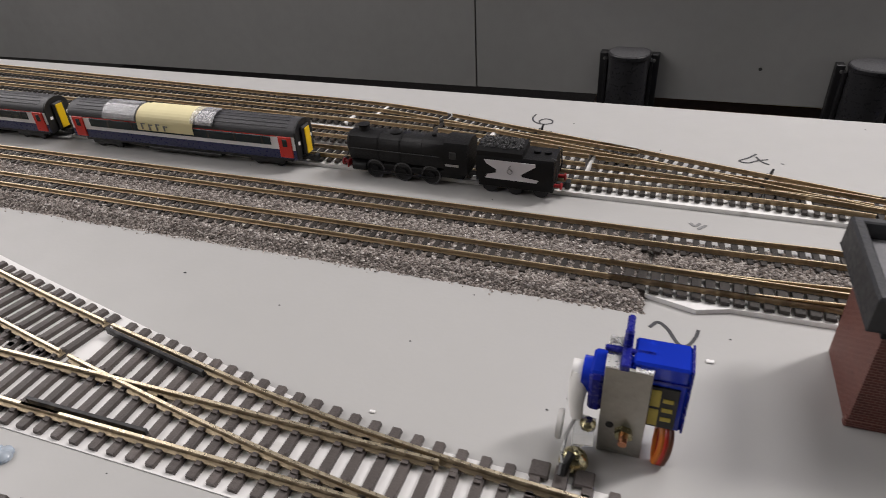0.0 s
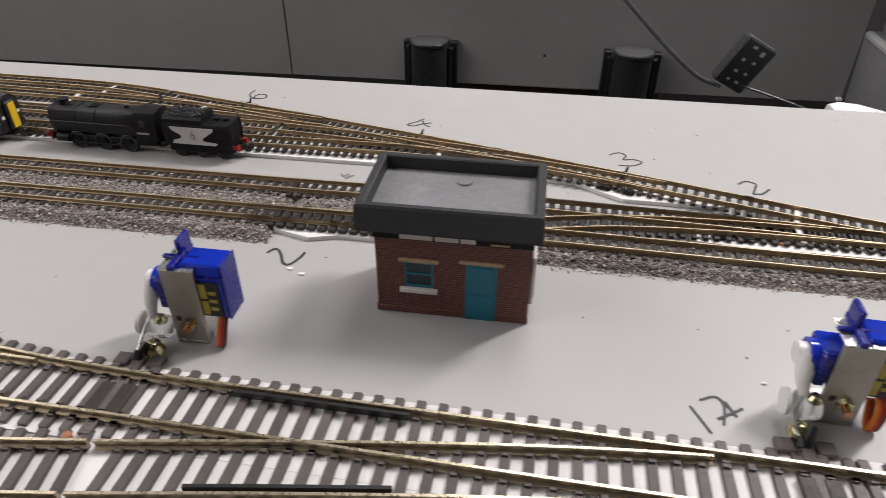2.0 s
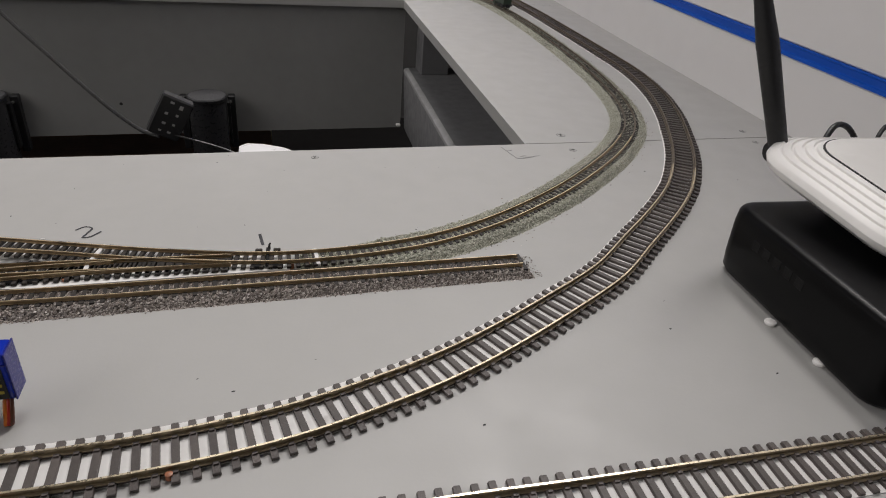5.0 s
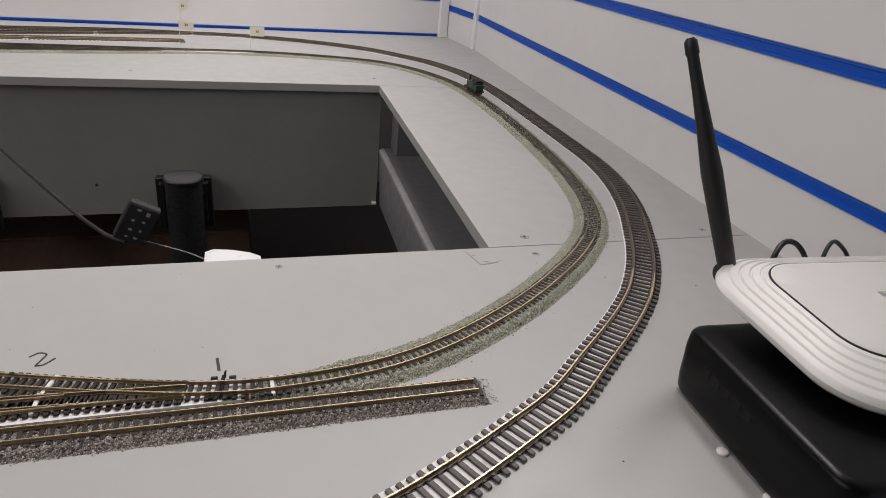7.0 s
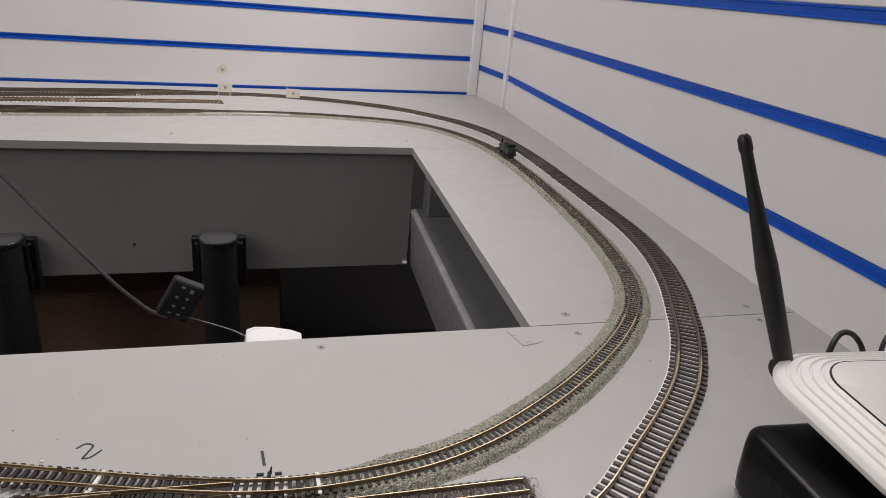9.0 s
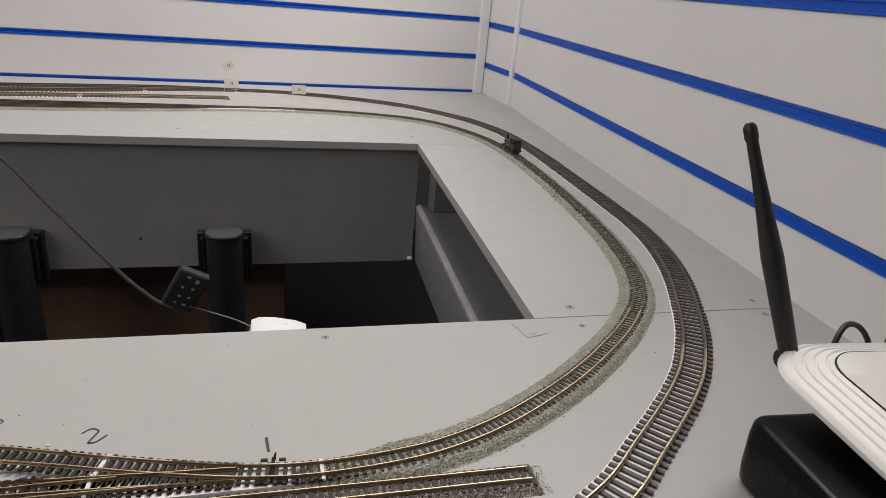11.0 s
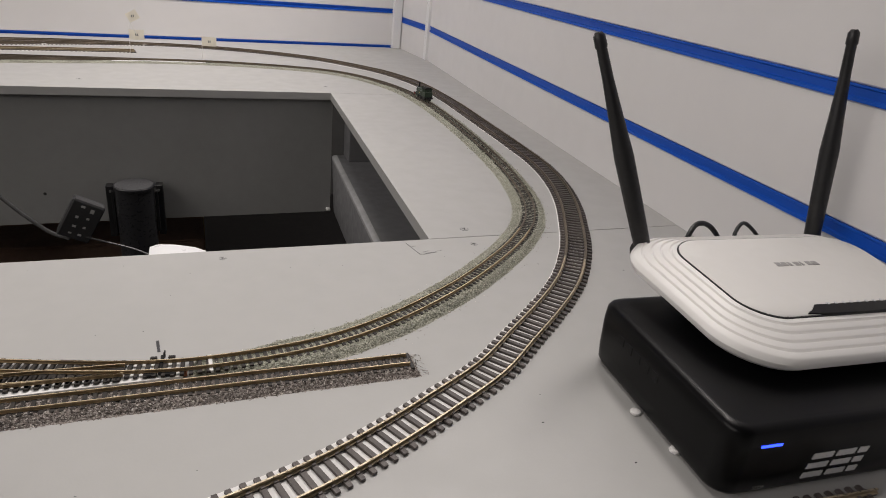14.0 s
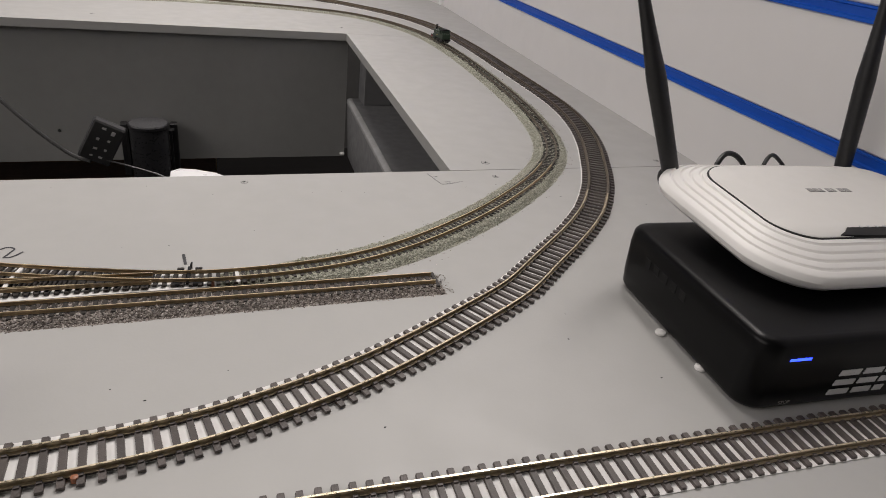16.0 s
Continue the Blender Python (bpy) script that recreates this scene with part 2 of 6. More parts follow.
STONE_MOSS = granules("greenish_grey_ballast", (0.20, 0.20, 0.155), (0.74, 0.73, 0.62), 1400.0, (0.48, 0.48, 0.39))
GRIT = chips("granite_chips", [(0.075, 0.060, 0.050), (0.215, 0.18, 0.155), (0.35, 0.30, 0.265), (0.48, 0.435, 0.40), (0.76, 0.72, 0.68)])
GRIT_MOSS = chips("pale_greenish_chips", [(0.20, 0.205, 0.155), (0.38, 0.385, 0.30), (0.48, 0.485, 0.39), (0.57, 0.565, 0.47), (0.74, 0.72, 0.64)])
ROOF_GREY = material("dark_grey_resin", (0.025, 0.026, 0.029), 0.5, vary=0.12, scale=60.0, grain=0.25)
ROOF_TOP = material("mid_grey_roof", (0.21, 0.21, 0.22), 0.55, vary=0.16, scale=45.0, grain=0.3, stain=(0.3, 0.3, 0.31), stain_scale=50)
TEAL = material("teal_paint", (0.012, 0.15, 0.22), 0.45, vary=0.1, scale=120.0)
TAN = material("tan_lintel", (0.42, 0.30, 0.17), 0.6, vary=0.12, scale=120.0)
STONE_WHITE = material("pale_sill", (0.62, 0.58, 0.52), 0.6, vary=0.1, scale=120.0)
PANE = material("dark_glazing", (0.02, 0.035, 0.045), 0.12, vary=0.2, scale=80.0)
WHITE = material("white_plastic", (0.87, 0.855, 0.83), 0.36, vary=0.008, scale=15.0, rough_vary=0.03)
OFFWHITE = material("satin_white_plastic", (0.76, 0.745, 0.715), 0.42, vary=0.01, scale=12.0)
BLACK_GLOSS = material("gloss_black_plastic", (0.003, 0.003, 0.0035), 0.32, vary=0.1, scale=20.0, rough_vary=0.02, sheen=0.16)
BLACK = material("black_plastic", (0.012, 0.012, 0.013), 0.45, vary=0.2, scale=40.0, grain=0.15)
BLACK_MATT = material("matt_black_paint", (0.0055, 0.0055, 0.006), 0.55, vary=0.25, scale=150.0, grain=0.2, sheen=0.25)
PRINT = material("pale_grey_print", (0.62, 0.62, 0.63), 0.35, vary=0.03)
PRINT_DIM = material("grey_print", (0.34, 0.33, 0.32), 0.4, vary=0.03)
LED_BLUE = glow("blue_led", (0.02, 0.05, 1.0), 5.0)
SERVO_BLUE = clear_plastic("blue_clear_plastic", (0.015, 0.05, 0.62), 0.12, 0.35)
SERVO_DARK = material("dark_blue_plastic", (0.012, 0.016, 0.22), 0.25, vary=0.1, scale=80.0)
ALUMINIUM = material("brushed_aluminium", (0.42, 0.41, 0.37), 0.42, metal=0.85, vary=0.1, scale=60.0, grain=0.15)
ALUMINIUM_EDGE = material("bright_cut_aluminium", (0.85, 0.85, 0.83), 0.3, metal=0.9, vary=0.05)
COPPER = material("copper_bolt", (0.75, 0.36, 0.20), 0.32, metal=1.0, vary=0.12, scale=120.0)
BRASS = material("brass_screw", (0.66, 0.60, 0.36), 0.22, metal=1.0, vary=0.1, scale=100.0)
LABEL_GOLD = material("gold_label", (0.50, 0.40, 0.06), 0.4, vary=0.12, scale=150.0)
NYLON = material("white_nylon", (0.74, 0.73, 0.70), 0.4, vary=0.04)
CLEAR = clear_plastic("clear_acrylic", (0.92, 0.93, 0.92), 0.08, 0.8)
WIRE_RED = material("red_wire", (0.50, 0.03, 0.015), 0.4)
WIRE_ORANGE = material("orange_wire", (0.72, 0.20, 0.02), 0.4)
WIRE_BROWN = material("brown_wire", (0.12, 0.035, 0.015), 0.45)
INK = material("marker_ink", (0.045, 0.045, 0.05), 0.6, vary=0.25, scale=200.0)
PENCIL = material("pencil_line", (0.22, 0.22, 0.22), 0.6, vary=0.2, scale=200.0)
SCREW = material("painted_screw_head", (0.40, 0.395, 0.38), 0.45, vary=0.15, scale=300.0)
STEEL = material("screw_steel", (0.45, 0.45, 0.44), 0.35, metal=0.9, vary=0.1)
LEG_CAP = material("dark_grey_cap", (0.07, 0.07, 0.073), 0.5, vary=0.12, scale=40.0, grain=0.2)
LEG_BLACK = material("black_powder_coat", (0.022, 0.022, 0.024), 0.32, vary=0.12, scale=25.0, grain=0.2)
HOLE = material("dark_hole", (0.03, 0.03, 0.03), 0.8)
COACH_BLUE = material("navy_livery", (0.010, 0.015, 0.085), 0.32, vary=0.08, scale=100.0)
COACH_WHITE = material("white_livery", (0.80, 0.79, 0.80), 0.35, vary=0.04, scale=100.0)
COACH_RED = material("red_livery", (0.62, 0.03, 0.02), 0.35, vary=0.06, scale=100.0)
COACH_ROOF = material("charcoal_roof", (0.045, 0.045, 0.05), 0.5, vary=0.15, scale=100.0, grain=0.15)
YELLOW = material("yellow_paint", (0.80, 0.52, 0.01), 0.4, vary=0.06, scale=100.0)
NOTE = material("pale_yellow_note", (0.80, 0.72, 0.42), 0.7, vary=0.03, scale=40.0)
TAPE = clear_plastic("clear_tape", (0.9, 0.9, 0.92), 0.12, 0.75)
LOCO_GREEN = material("dark_green_livery", (0.016, 0.036, 0.019), 0.38, vary=0.18, scale=120.0)
BUFFER_RED = material("buffer_red", (0.30, 0.012, 0.015), 0.45, vary=0.1)
COAL = material("coal", (0.014, 0.014, 0.015), 0.4, vary=0.5, scale=500.0, grain=0.8, grain_scale=1200)
PAPER = material("white_paper_patch", (0.60, 0.58, 0.60), 0.6, vary=0.03, scale=40.0)
CABLE_GREY = material("grey_cable", (0.06, 0.06, 0.06), 0.22, vary=0.05)
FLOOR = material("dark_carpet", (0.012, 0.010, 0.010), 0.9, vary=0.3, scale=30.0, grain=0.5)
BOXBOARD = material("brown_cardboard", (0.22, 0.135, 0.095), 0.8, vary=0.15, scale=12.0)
# Dark tone for the unseen room shell, chosen to cut bounced light.
ROOM = material("low_bounce_room", (0.10, 0.098, 0.096), 0.8, vary=0.04, scale=2.0)
SOLDER = material("reddish_solder_flux", (0.42, 0.17, 0.09), 0.4, vary=0.3, scale=400.0)
GLUE = clear_plastic("bluish_glue_blob", (0.62, 0.70, 0.78), 0.15, 0.45)
CARD_TAG = material("cream_card", (0.84, 0.79, 0.67), 0.7, vary=0.03)


def brick_material():
    """Moulded brickwork in courses with paler joints."""
    m = bpy.data.materials.new("red_brown_brickwork")
    m.use_nodes = True
    nt = m.node_tree
    b = nt.nodes["Principled BSDF"]
    b.inputs["Roughness"].default_value = 0.62
    co = nt.nodes.new("ShaderNodeTexCoord")
    sep = nt.nodes.new("ShaderNodeSeparateXYZ")
    nt.links.new(co.outputs["Object"], sep.inputs[0])
    add = nt.nodes.new("ShaderNodeMath")
    nt.links.new(sep.outputs["X"], add.inputs[0])
    nt.links.new(sep.outputs["Y"], add.inputs[1])
    comb = nt.nodes.new("ShaderNodeCombineXYZ")
    nt.links.new(add.outputs[0], comb.inputs["X"])
    nt.links.new(sep.outputs["Z"], comb.inputs["Y"])
    br = nt.nodes.new("ShaderNodeTexBrick")
    br.inputs["Scale"].default_value = 1.0
    br.inputs["Brick Width"].default_value, br.inputs["Row Height"].default_value = 0.0026, 0.00095
    br.inputs["Mortar Size"].default_value, br.inputs["Bias"].default_value = 0.00012, 0.0
    br.inputs["Color1"].default_value = (0.125, 0.036, 0.026, 1)
    br.inputs["Color2"].default_value = (0.085, 0.024, 0.019, 1)
    br.inputs["Mortar"].default_value = (0.19, 0.095, 0.075, 1)
    nt.links.new(comb.outputs[0], br.inputs["Vector"])
    nt.links.new(br.outputs["Color"], b.inputs["Base Color"])
    bump = nt.nodes.new("ShaderNodeBump")
    bump.invert = True
    bump.inputs["Strength"].default_value, bump.inputs["Distance"].default_value = 0.8, 0.0003
    nt.links.new(br.outputs["Fac"], bump.inputs["Height"])
    nt.links.new(bump.outputs["Normal"], b.inputs["Normal"])
    return m


BRICK = brick_material()

# ---- large structure ----
def wall_x(y):
    return 0.256 + 0.063 * y


def back_y(x):
    return 1.104 + 0.096 * (x - 0.281)


def far_edge(x):
    return 0.567 + 0.018 * (x - 0.026)


T = 0.011
LEFT = -1.75
s = Shape().prism([(LEFT, -0.62), (wall_x(-0.62), -0.62), (wall_x(0), -0.0004), (0, -0.0004), (LEFT, -0.0004)], -T, 0)
solid("baseboard_front", s, MDF, "light grey painted layout board with track and pencil marks", "baseboard", kind="structure")
s = Shape().prism([(0.001, 0.0006), (wall_x(0), 0.0006), (wall_x(0.567), 0.5662), (0.0285, 0.5662)], -T, 0)
solid("baseboard_side", s, MDF, "light grey painted layout board beside the wall", "baseboard", kind="structure")
s = Shape().prism([(LEFT, far_edge(LEFT)), (0.026, 0.567), (wall_x(0.567), 0.567), (wall_x(back_y(0.32)), back_y(0.32)), (LEFT, back_y(LEFT))], -T, 0)
solid("baseboard_far", s, MDF, "light grey painted layout board along the back wall", "baseboard", kind="structure")

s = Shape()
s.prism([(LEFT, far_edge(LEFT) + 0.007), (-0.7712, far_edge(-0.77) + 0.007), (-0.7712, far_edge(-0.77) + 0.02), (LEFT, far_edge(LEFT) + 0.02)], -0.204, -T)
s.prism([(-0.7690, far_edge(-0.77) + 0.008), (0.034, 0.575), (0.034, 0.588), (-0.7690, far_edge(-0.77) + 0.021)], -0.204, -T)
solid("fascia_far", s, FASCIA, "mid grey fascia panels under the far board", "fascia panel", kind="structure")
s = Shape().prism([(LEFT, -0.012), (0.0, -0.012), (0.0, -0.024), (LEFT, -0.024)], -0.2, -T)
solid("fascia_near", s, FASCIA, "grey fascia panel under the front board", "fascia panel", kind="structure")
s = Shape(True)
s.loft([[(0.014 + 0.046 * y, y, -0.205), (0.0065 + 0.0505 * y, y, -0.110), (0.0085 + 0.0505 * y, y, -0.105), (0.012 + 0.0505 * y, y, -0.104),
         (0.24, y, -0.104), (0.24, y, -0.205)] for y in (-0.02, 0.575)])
# Pale strip: the highlight on the rounded ledge edge, put into the colour.
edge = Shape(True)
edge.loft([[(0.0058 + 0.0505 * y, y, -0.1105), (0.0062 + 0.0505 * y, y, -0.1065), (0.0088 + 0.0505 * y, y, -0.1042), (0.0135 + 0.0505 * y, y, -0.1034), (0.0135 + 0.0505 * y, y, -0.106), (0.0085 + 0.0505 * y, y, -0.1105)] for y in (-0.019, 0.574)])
solid("ledge_edge", edge, material("pale_edge_highlight", (0.40, 0.40, 0.40), 0.4, vary=0.2, scale=40.0), "pale strip painted as the highlight on the ledge edge", "edge strip", kind="structure")
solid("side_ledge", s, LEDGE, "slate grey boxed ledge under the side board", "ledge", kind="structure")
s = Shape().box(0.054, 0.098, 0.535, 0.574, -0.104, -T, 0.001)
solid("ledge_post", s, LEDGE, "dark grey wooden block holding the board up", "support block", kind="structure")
for k in range(4):
    s = Shape().box(0.050 + 0.002 * k, 0.054 + 0.002 * k, 0.455 - 0.03 * k, 0.459 - 0.03 * k, -0.036, -T, 0.0004)
    solid("board_spike", s, BLACK, "short black peg under the board edge", "peg", group="pegs under the board")

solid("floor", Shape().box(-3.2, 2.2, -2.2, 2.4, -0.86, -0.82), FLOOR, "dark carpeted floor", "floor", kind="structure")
# Unseen shell round the layout, kept dark so little light bounces back.
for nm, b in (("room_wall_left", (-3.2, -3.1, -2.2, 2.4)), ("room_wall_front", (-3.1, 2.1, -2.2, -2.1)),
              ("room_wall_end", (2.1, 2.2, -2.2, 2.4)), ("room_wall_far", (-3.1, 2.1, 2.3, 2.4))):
    solid(nm, Shape().box(b[0], b[1], b[2], b[3], -0.82, 1.6), ROOM, "unseen dark wall added to close the room", "wall", kind="structure")
solid("ceiling", Shape().box(-3.2, 2.2, -2.2, 2.4, 1.6, 1.65), ROOM, "unseen dark ceiling added to close the room", "ceiling", kind="structure")


def slat_wall(name, x, y, rz, u0, u1, first, pitch, top, flip, label, g=0.0058):
    """A slotted display wall: white boards with a blue insert in each slot. Local x runs along it, local y into it."""
    w = thing(name, x, y, 0, rz, label, "slatwall", kind="structure")
    part("backing", Shape().box(u0, u1, flip * 0.012 if flip > 0 else -0.02, 0.02 if flip > 0 else -0.012, -0.06, top), SLAT, w)
    edges = [-0.06] + [first + k * pitch for k in range(int((top - first) / pitch) + 1)] + [top]
    for a, b in zip(edges, edges[1:]):
        y0, y1 = (0.0, 0.0119) if flip > 0 else (-0.0119, 0.0)
        part("wall_board", Shape().box(u0, u1, y0, y1, a + (g if a > -0.06 else 0), b - (g if b < top else 0), 0.0012), SLAT, w)
    for e in edges[1:-1]:
        f = flip
        prof = [(0.009 * f, e - g + 0.0002), (-0.0012 * f, e - g + 0.0002), (-0.0012 * f, e - g + 0.0026), (0.0012 * f, e - g + 0.0034), (0.0012 * f, e + g - 0.0026),
                (-0.0006 * f, e + g - 0.0018), (-0.0006 * f, e + g - 0.0002), (0.009 * f, e + g - 0.0002)]
        part("slot_insert", Shape().loft([[(u, p, q) for p, q in prof] for u in (u0 + 0.001, u1 - 0.001)]), BLUE, w, "glossy blue plastic slot insert")
    return w


TOP = 0.60
# Unseen height, raised so the side wall blocks more lamp light.
TOP_SIDE = 0.68
ang_r = math.degrees(math.atan2(1, 0.063))
slat_wall("wall_right", 0.256, 0, ang_r, -0.63, 0.950, 0.0665, 0.0915, TOP_SIDE, -1, "white slotted display wall with blue plastic inserts")
slat_wall("wall_corner", 0.311, 0.957, math.degrees(math.atan2(0.151, -0.012)), 0.0, 0.1512, 0.0660, 0.0905, TOP_SIDE, -1, "narrow return of white slotted wall in the corner")
ang_b = math.degrees(math.atan2(0.096, 1))
slat_wall("wall_back", 0.281, 1.104, ang_b, -2.1, -0.001, 0.0008, 0.0825, TOP, 1, "white slotted display wall with blue plastic inserts behind the far tracks", 0.0047)
s = Shape(True).box(-0.0035, 0.0165, -0.012, 0.012, 0, TOP, 0.001)
o = solid("trim_back", s, TRIM, "white corner trim strip", "trim", kind="structure")
o.matrix_basis = pose(0.281 * K, 1.104 * K, 0, 0, 0, ang_b)
s = Shape(True).box(0.938, 0.958, -0.004, 0.006, 0, TOP_SIDE, 0.001)
o = solid("trim_right", s, TRIM, "white joint strip on the slotted wall", "trim", kind="structure")
o.matrix_basis = pose(0.256 * K, 0, 0, 0, 0, ang_r)


# ---- track ----
OO = dict(gauge=0.0160, length=0.0272, width=0.0029, pitch=0.00632, z0=0.0004, tall=0.0014, rail=0.0025, head=0.0011, foot=0.0024)
NN = dict(gauge=0.0086, length=0.0152, width=0.0022, pitch=0.00435, z0=0.0022, tall=0.0014, rail=0.0020, head=0.0007, foot=0.0013)


def rail_profile(d, off):
    z = d["z0"] + d["tall"] - 0.0002
    h, f, t = d["head"] / 2, d["foot"] / 2, d["rail"]
    w = h * 0.45
    return [(off + a, z + b) for a, b in ((-f, 0), (f, 0), (f, t * 0.14), (w, t * 0.26), (w, t * 0.62), (h, t * 0.72), (h, t * 0.94), (h * 0.75, t),
                                          (-h * 0.75, t), (-h, t * 0.94), (-h, t * 0.72), (-w, t * 0.62), (-w, t * 0.26), (-f, t * 0.14))]


def add_rail(parent, path, d, off, mats, lower=0.0):
    s = Shape()
    prof = [(u, w - lower) for u, w in rail_profile(d, off)]
    rings = [[(x + nx * u, y + ny * u, w) for u, w in prof] for x, y, nx, ny in path]
    s.loft(rings)
    n = len(prof)
    for k in range(len(path) - 1):
        s.m[k * n + 7] = 1
    return part("rail", s, mats, parent, recalc=False)


def sleeper_shape(d, length=None, centre=0.0, chairs=True):
    s = Shape()
    L, w, z1 = (length or d["length"]) / 2, d["width"] / 2, d["tall"]
    c = w * 0.28
    rings = []
    for x, k in ((-L, 0.82), (-L + c, 1), (L - c, 1), (L, 0.82)):
        rings.append([(centre + x, -w, 0), (centre + x, w, 0), (centre + x, (w - c * 0.4) * k, z1 * (0.5 + 0.5 * k)), (centre + x, -(w - c * 0.4) * k, z1 * (0.5 + 0.5 * k))])
    s.loft(rings)
    if chairs:
        g, f = d["gauge"] / 2, d["foot"] / 2
        for sx in (-1, 1):
            for e in (-1, 1):
                x = sx * g + e * (f + d["foot"] * 0.18)
                q = d["foot"] * 0.24
                s.box(x - q, x + q, -w * 0.62, w * 0.62, z1 - 0.0001, z1 + d["rail"] * 0.26)
    return s


OO_SLEEPER = mesh_of(sleeper_shape(OO), SLEEPER)
N_SLEEPER = mesh_of(sleeper_shape(NN, chairs=False), SLEEPER_N)


def track(ctrl, d, label, group, mats, me, near=None, sleepers=True, z=0.0, web=True, group_cat="railway track", dull_from=None):
    """A length of flexible track: two rails (weathered past dull_from in y), sleepers each their own piece where near(x, y) holds, the rest joined."""
    t = thing("railway_track", 0, 0, z, 0, label, group_cat, group)
    line = spline(ctrl, 0.004 if d is OO else 0.005)
    path = with_normals(line)
    turn = len(path) - 1
    if dull_from is not None:
        turn = next(i for i, q in enumerate(path) if q[1] > dull_from)
    for sgn in (-1, 1):
        add_rail(t, path[:turn + 1], d, sgn * d["gauge"] / 2, mats)
        if turn < len(path) - 1:
            add_rail(t, path[turn:], d, sgn * d["gauge"] / 2, OLD_R)
        if web:
            a = sgn * d["gauge"] / 2
            w = d["foot"] * 0.36
            part("sleeper_web", Shape().sweep(path, [(a - w, d["z0"]), (a + w, d["z0"]), (a + w, d["z0"] + d["tall"] * 0.6), (a - w, d["z0"] + d["tall"] * 0.6)]),
                 SLEEPER if d is OO else SLEEPER_N, t, recalc=False)
    if sleepers:
        rest, count = Shape(), 0
        one = sleeper_shape(d, chairs=False)
        for x, y, nx, ny in with_normals(spline(ctrl, d["pitch"])):
            a = math.atan2(ny, nx) + random.uniform(-0.02, 0.02)
            dx = random.uniform(-0.0002, 0.0002)
            if (near is None or near(x, y)) and count < 295:
                piece("sleeper", me, t, x + nx * dx, y + ny * dx, d["z0"], math.degrees(a))
                count += 1
            else:
                ca, sa = math.cos(a), math.sin(a)
                rest.add([(x + ca * p - sa * q, y + sa * p + ca * q, r + d["z0"]) for p, q, r in one.v], one.f)
        if rest.v:
            tagged(part("sleeper_web", rest, SLEEPER if d is OO else SLEEPER_N, t, recalc=False), kind="stuff")
    return t


def offset_at(line, x):
    """The y of a line at x, for lines that run along x."""
    best = min(line, key=lambda p: abs(p[0] - x))
    return best[1]


def turnout(main, branch, toe, end, d, label, group, mats, check=True, nubs=True):
    """Points: both roads from the toe (x) to the end (x), with common long sleepers, blades, frog and check rails."""
    t = thing("turnout", 0, 0, 0, 0, label, "turnout", group)
    lm, lb = spline(main, 0.002), spline(branch, 0.002)
    lo, hi = min(toe, end), max(toe, end)
    lm = [p for p in lm if lo - 0.003 <= p[0] <= hi + 0.001]
    lb = [p for p in lb if lo - 0.003 <= p[0] <= hi + 0.001]
    pm, pb = with_normals(lm), with_normals(lb)
    g = d["gauge"] / 2
    side = 1 if offset_at(lb, end) > offset_at(lm, end) else -1
    flip = 1 if pm[0][3] > 0 else -1
    k = side * flip
    add_rail(t, pm, d, -k * g, mats)
    add_rail(t, pb, d, k * g, mats)
    inner_m = [q for q in pm if abs(offset_at(lb, q[0]) - q[1]) > d["head"] * 1.5]
    inner_b = [q for q in pb if abs(offset_at(lm, q[0]) - q[1]) > d["head"] * 1.5]
    add_rail(t, inner_m, d, k * g, mats, 0.0001)
    add_rail(t, inner_b, d, -k * g, mats, 0.0002)
    if check:
        for p, kk in ((pm, -k), (pb, k)):
            frog = [q for q in p if abs(abs(offset_at(lb if p is pm else lm, q[0]) - q[1]) - 2 * g) < 0.0045]
            if len(frog) > 3:
                z = d["z0"] + d["tall"]
                a = kk * (g - d["head"] * 1.9)
                s = Shape().sweep(frog, [(a - 0.0005, z), (a + 0.0005, z), (a + 0.0005, z + d["rail"] * 0.9), (a - 0.0005, z + d["rail"] * 0.9)])
                part("check_rail", s, BLACK, t)
    n = int((hi - lo) / d["pitch"])
    ch = Shape()
    over = (d["length"] - d["gauge"]) / 2
    for i in range(n + 1):
        x = lo + (i + 0.5) * d["pitch"]
        if x > hi:
            break
        ym, yb = offset_at(lm, x), offset_at(lb, x)
        y0, y1 = min(ym, yb) - g - over, max(ym, yb) + g + over
        dm = lm[min(len(lm) - 1, max(1, min(range(len(lm)), key=lambda j: abs(lm[j][0] - x))))] - lm[max(0, min(range(len(lm)), key=lambda j: abs(lm[j][0] - x)) - 1)]
        a = math.degrees(math.atan2(dm[1], dm[0])) if dm.length > 0 else 0
        if abs(a) > 90:
            a -= math.copysign(180, a)
        me = mesh_of(sleeper_shape(d, y1 - y0, chairs=False), SLEEPER if d is OO else SLEEPER_N)
        piece("sleeper", me, t, x, (y0 + y1) / 2, d["z0"] - 0.0001, 90 + a + random.uniform(-0.6, 0.6))
        if nubs and d is OO:
            for yy in (ym - g, ym + g, yb - g, yb + g):
                for e in (-1, 1):
                    c = yy + e * (d["foot"] * 0.68)
                    ch.box(x - 0.0009, x + 0.0009, c - 0.0006, c + 0.0006, d["z0"] + d["tall"] - 0.0003, d["z0"] + d["tall"] + 0.0006)
    if ch.v:
        tagged(part("rail_chair", ch, SLEEPER, t), kind="stuff")
    return t


